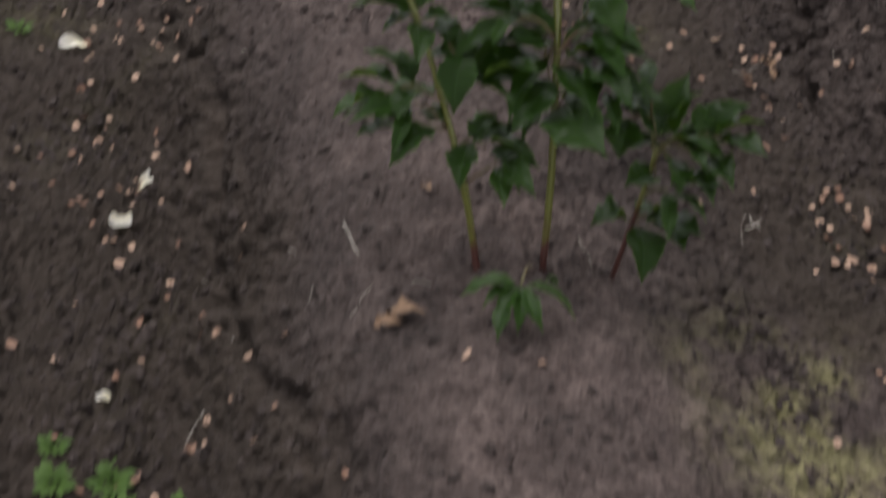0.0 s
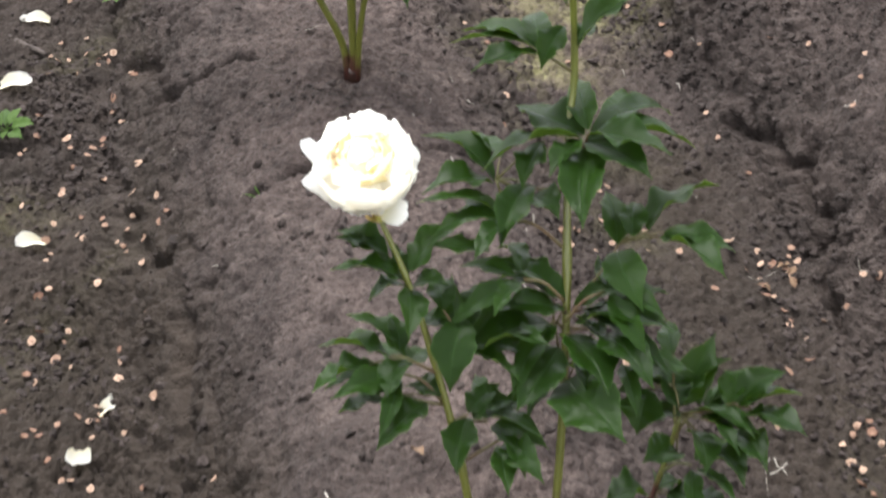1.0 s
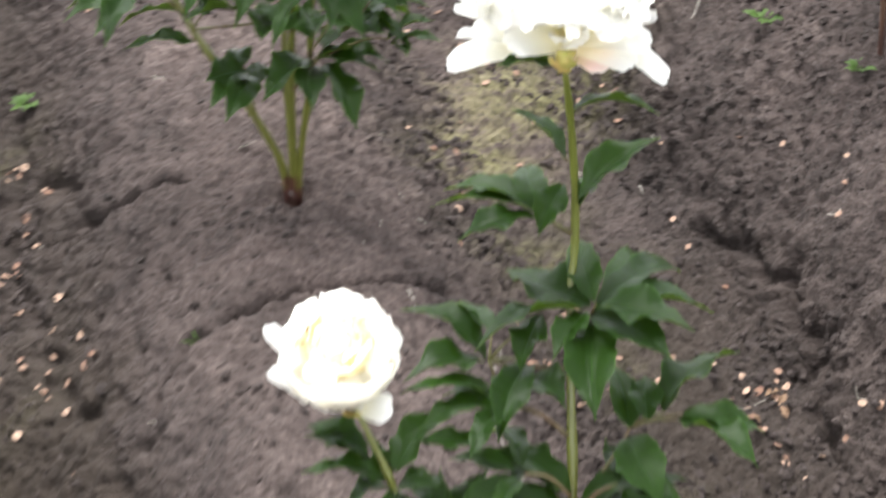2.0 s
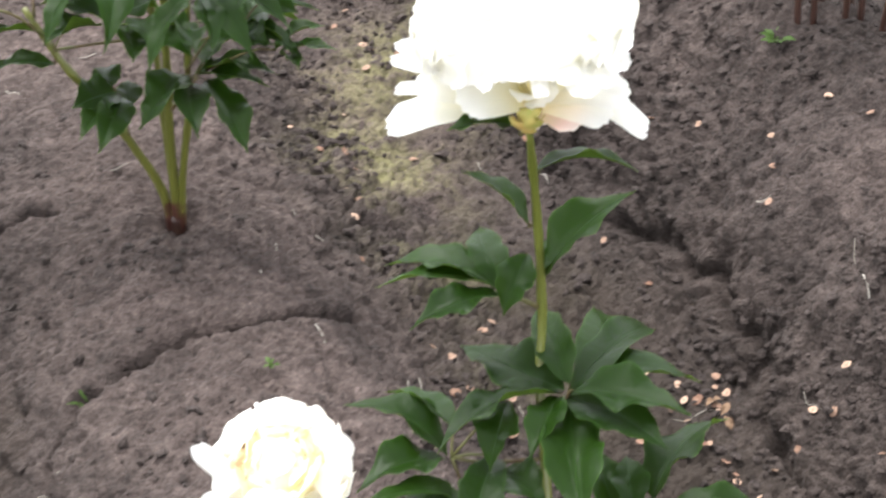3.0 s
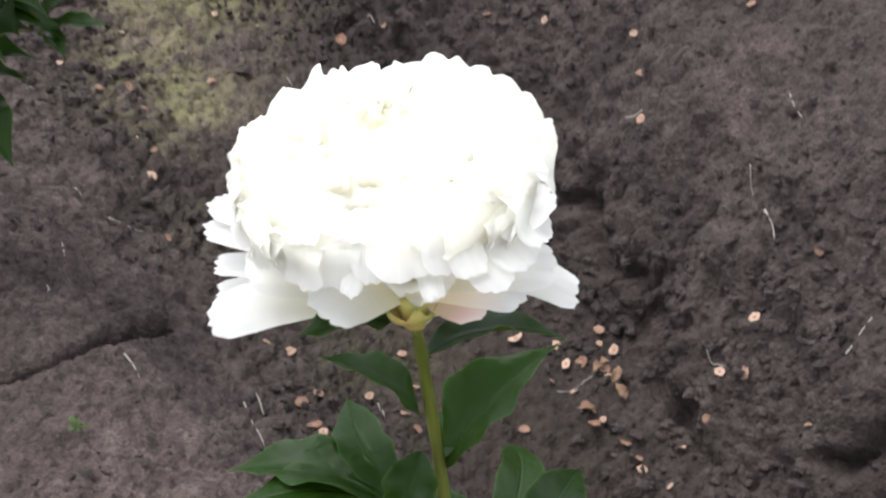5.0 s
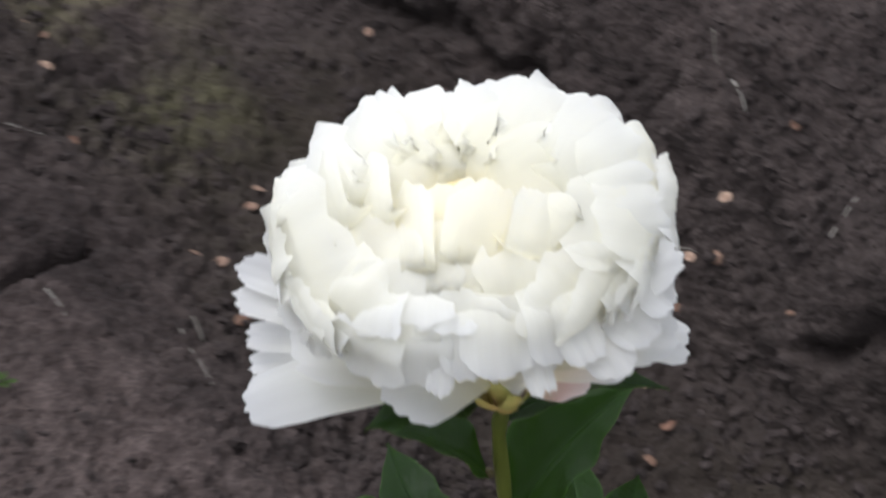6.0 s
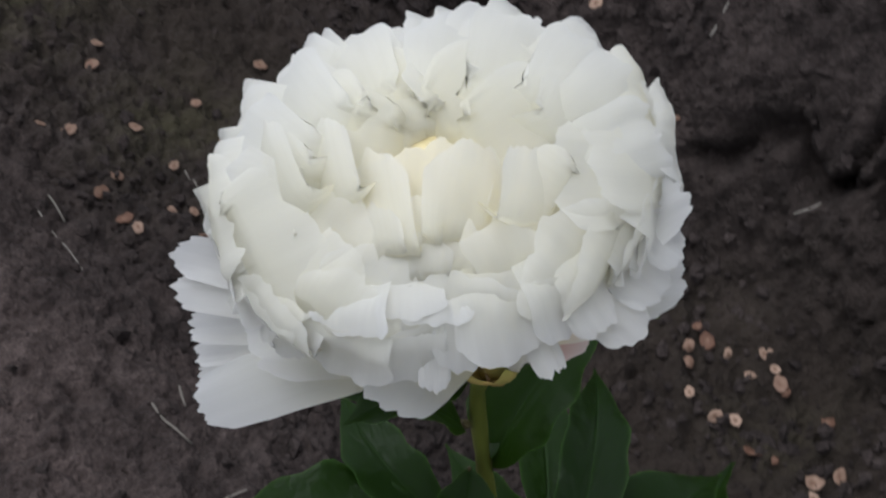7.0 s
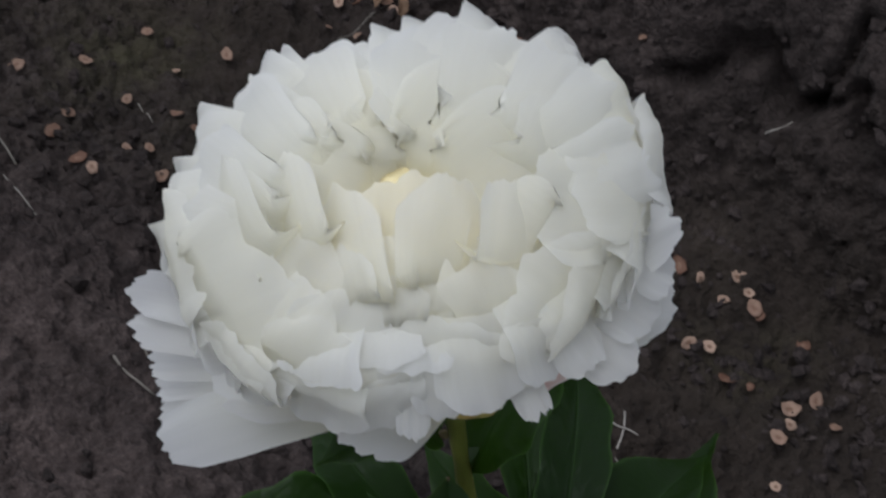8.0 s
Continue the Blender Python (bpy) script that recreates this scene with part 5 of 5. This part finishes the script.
def straw(x, y, spin, length):
    r = 0.0007 * scatter.uniform(0.8, 1.5)
    bow = length * scatter.uniform(-0.08, 0.08)
    a, b = math.cos(radians(spin)), math.sin(radians(spin))
    points = []
    for v in (-0.5, -0.17, 0.17, 0.5):
        px, py = x + a * v * length - b * bow * (1 - 4 * v * v), y + b * v * length + a * bow * (1 - 4 * v * v)
        points.append(Vector((px, py, ground_z(px, py) + 0.002)))
    org = points[0].copy()
    ob = new("straw", tube("straw", [p - org for p in points], r, r * 0.7, STRAW, 5, 8))
    ob.location = org
    tagged(ob, "thin bleached straw lying on the soil", "straw", "straws on the soil")


for x, y, spin, length in ((0.355, 0.768, -80, 0.034), (0.221, 0.859, -20, 0.016), (0.313, 0.729, -90, 0.029), (0.322, 0.678, -75, 0.024), (0.275, 0.618, -49, 0.028),
                           (-0.316, 0.628, -76, 0.018), (-0.311, 0.691, -76, 0.034), (-0.237, 0.540, -60, 0.028), (-0.139, 0.564, -75, 0.044), (-0.265, 0.782, 31, 0.042),
                           (-0.173, -0.115, -56, 0.065), (0.074, -0.052, -62, 0.060), (0.213, 0.215, -79, 0.045), (-0.139, 0.520, -72, 0.073), (-0.092, 0.329, -61, 0.039),
                           (0.026, 0.259, -92, 0.026), (0.209, 0.256, -88, 0.023), (-0.604, 1.026, 29, 0.028), (0.155, 0.645, 20, 0.05), (0.222, 0.245, 58, 0.03), (0.224, 0.247, -50, 0.026), (-0.321, -0.203, -107, 0.102)):
    straw(x, y, spin, length)
for _ in range(26):
    at = FOOT + SIDE * scatter.uniform(-0.3, 0.8) + ROW * scatter.uniform(-0.1, 1.3)
    straw(at.x, at.y, scatter.uniform(-110, 60), scatter.uniform(0.012, 0.03))


def fallen_petal(x, y, spin, length, half, seed):
    rng = random.Random(seed)
    path = [(-length * 0.5, 0, 0.003), (-length * 0.15, 0, 0.006), (length * 0.2, 0, 0.003), (length * 0.5, 0, 0.007)]
    ob = new("fallen_petal", petal_mesh([Vector(p) for p in path], [0.5 * half, 0.85 * half, half, 1.05 * half, half], Vector((0, 0, 1)), 0.5, 0.12, 0.001, seed, PETAL_FALLEN))
    ob.matrix_world = flat_at(x, y, spin, rng.uniform(-8, 8), 0.003)
    tagged(ob, "fallen white peony petal lying in the furrow", "petal", "fallen petals in the furrow")


for x, y, spin, length, half, seed in ((-1.128, 1.130, 25, 0.05, 0.020, 1), (-1.052, 0.918, 150, 0.05, 0.024, 2), (-0.845, 0.528, 60, 0.042, 0.020, 3), (-0.586, 0.235, 100, 0.036, 0.015, 4),
                                       (-0.582, 0.128, 120, 0.04, 0.015, 5), (-0.457, -0.202, 60, 0.018, 0.008, 6)):
    fallen_petal(x, y, spin, length, half, seed)


def weed(x, y, size, leaves, seed, label, grassy=False):
    rng = random.Random(seed)
    ob = empty("weed_seedling", (x, y, ground_z(x, y) + 0.001))
    tagged(ob, label, "weed")
    for k in range(leaves):
        a = 2 * math.pi * (k + rng.uniform(-0.3, 0.3)) / leaves
        out = Vector((math.cos(a), math.sin(a), 0))
        reach = size * rng.uniform(0.6, 1.1)
        rise = rng.uniform(0.6, 1.1) if grassy else rng.uniform(0.2, 0.5)
        base = out * reach * 0.25 + Vector((0, 0, reach * rise * 0.4))
        tip = out * reach + Vector((0, 0, reach * rise))
        part("leaf", leaflet_mesh(base, tip, reach * (0.14 if grassy else rng.uniform(0.28, 0.45)), (0, -0.3, 1), 0.3, 0.1, 0.1, rng.randrange(9999), (WEED, WEED)), ob)
        part("leaf_stalk", tube("leaf_stalk", [Vector((0, 0, -0.002)), base * 0.5 + Vector((0, 0, 0.002)), base], 0.0007, 0.0005, WEED, 5, 5), ob)


weed(-0.27, 0.45, 0.011, 5, 1, "tiny pale green seedling on the ridge")
weed(0.232, 1.055, 0.026, 9, 2, "small green weed rosette beside the red stems")
weed(-0.39, -0.32, 0.032, 16, 3, "green weed tuft at the furrow edge")
weed(-0.30, -0.34, 0.03, 15, 4, "green weed tuft at the furrow edge")
weed(-0.44, -0.36, 0.034, 16, 14, "green weed tuft at the furrow edge")
weed(-0.36, -0.37, 0.03, 14, 15, "green weed tuft at the furrow edge")
weed(-0.47, -0.30, 0.026, 12, 16, "green weed tuft at the furrow edge")
weed(-1.0, 0.775, 0.05, 12, 5, "pale green leafy weed in the furrow")
weed(-0.975, 1.145, 0.035, 9, 6, "pale green leafy weed in the furrow")
weed(-0.45, 0.43, 0.028, 7, 7, "thin green grass blades growing from a crack", True)
weed(-1.133, 1.318, 0.035, 9, 10, "pale green leafy weed in the furrow")
weed(0.10, 1.22, 0.03, 8, 8, "small green weed in the furrow")
weed(-0.94, 0.55, 0.03, 8, 9, "small green weed in the furrow")


def dry_leaf(x, y, spin, size, seed):
    rng = random.Random(seed)
    ob = new("dry_leaf", leaflet_mesh((-size / 2, 0, 0.002), (size / 2, 0, 0.008), size * 0.55, (0, 0, 1), 0.45, 0.12, 0.3, seed, (DRY_LEAF, DRY_LEAF)))
    ob.matrix_world = flat_at(x, y, spin, rng.uniform(-20, 20), 0.003)
    tagged(ob, "curled dry brown leaf scrap on the soil", "dry leaf", "dry leaf scraps")


for x, y, spin, size, k in ((-0.07, -0.24, 70, 0.045, 1), (-0.085, -0.25, 110, 0.035, 2), (-0.11, -0.04, 80, 0.022, 3), (0.17, 0.655, 20, 0.02, 4), (0.185, 0.64, -40, 0.018, 5), (0.155, 0.60, 60, 0.02, 6), (0.178, 0.66, 100, 0.017, 7), (0.19, 0.625, 150, 0.018, 8)):
    dry_leaf(x, y, spin, size, k)


def stick(points, r):
    line = [Vector((x, y, ground_z(x, y) + r)) for x, y in points]
    org = line[0].copy()
    ob = new("twig", tube("twig", [p - org for p in line], r, r * 0.6, STICK, 7, 12, (0.3, 0.7)))
    ob.location = org
    tagged(ob, "dark weathered twig lying in the furrow", "twig")


stick([(-1.152, 1.080), (-1.108, 1.058), (-1.060, 1.034)], 0.0065)
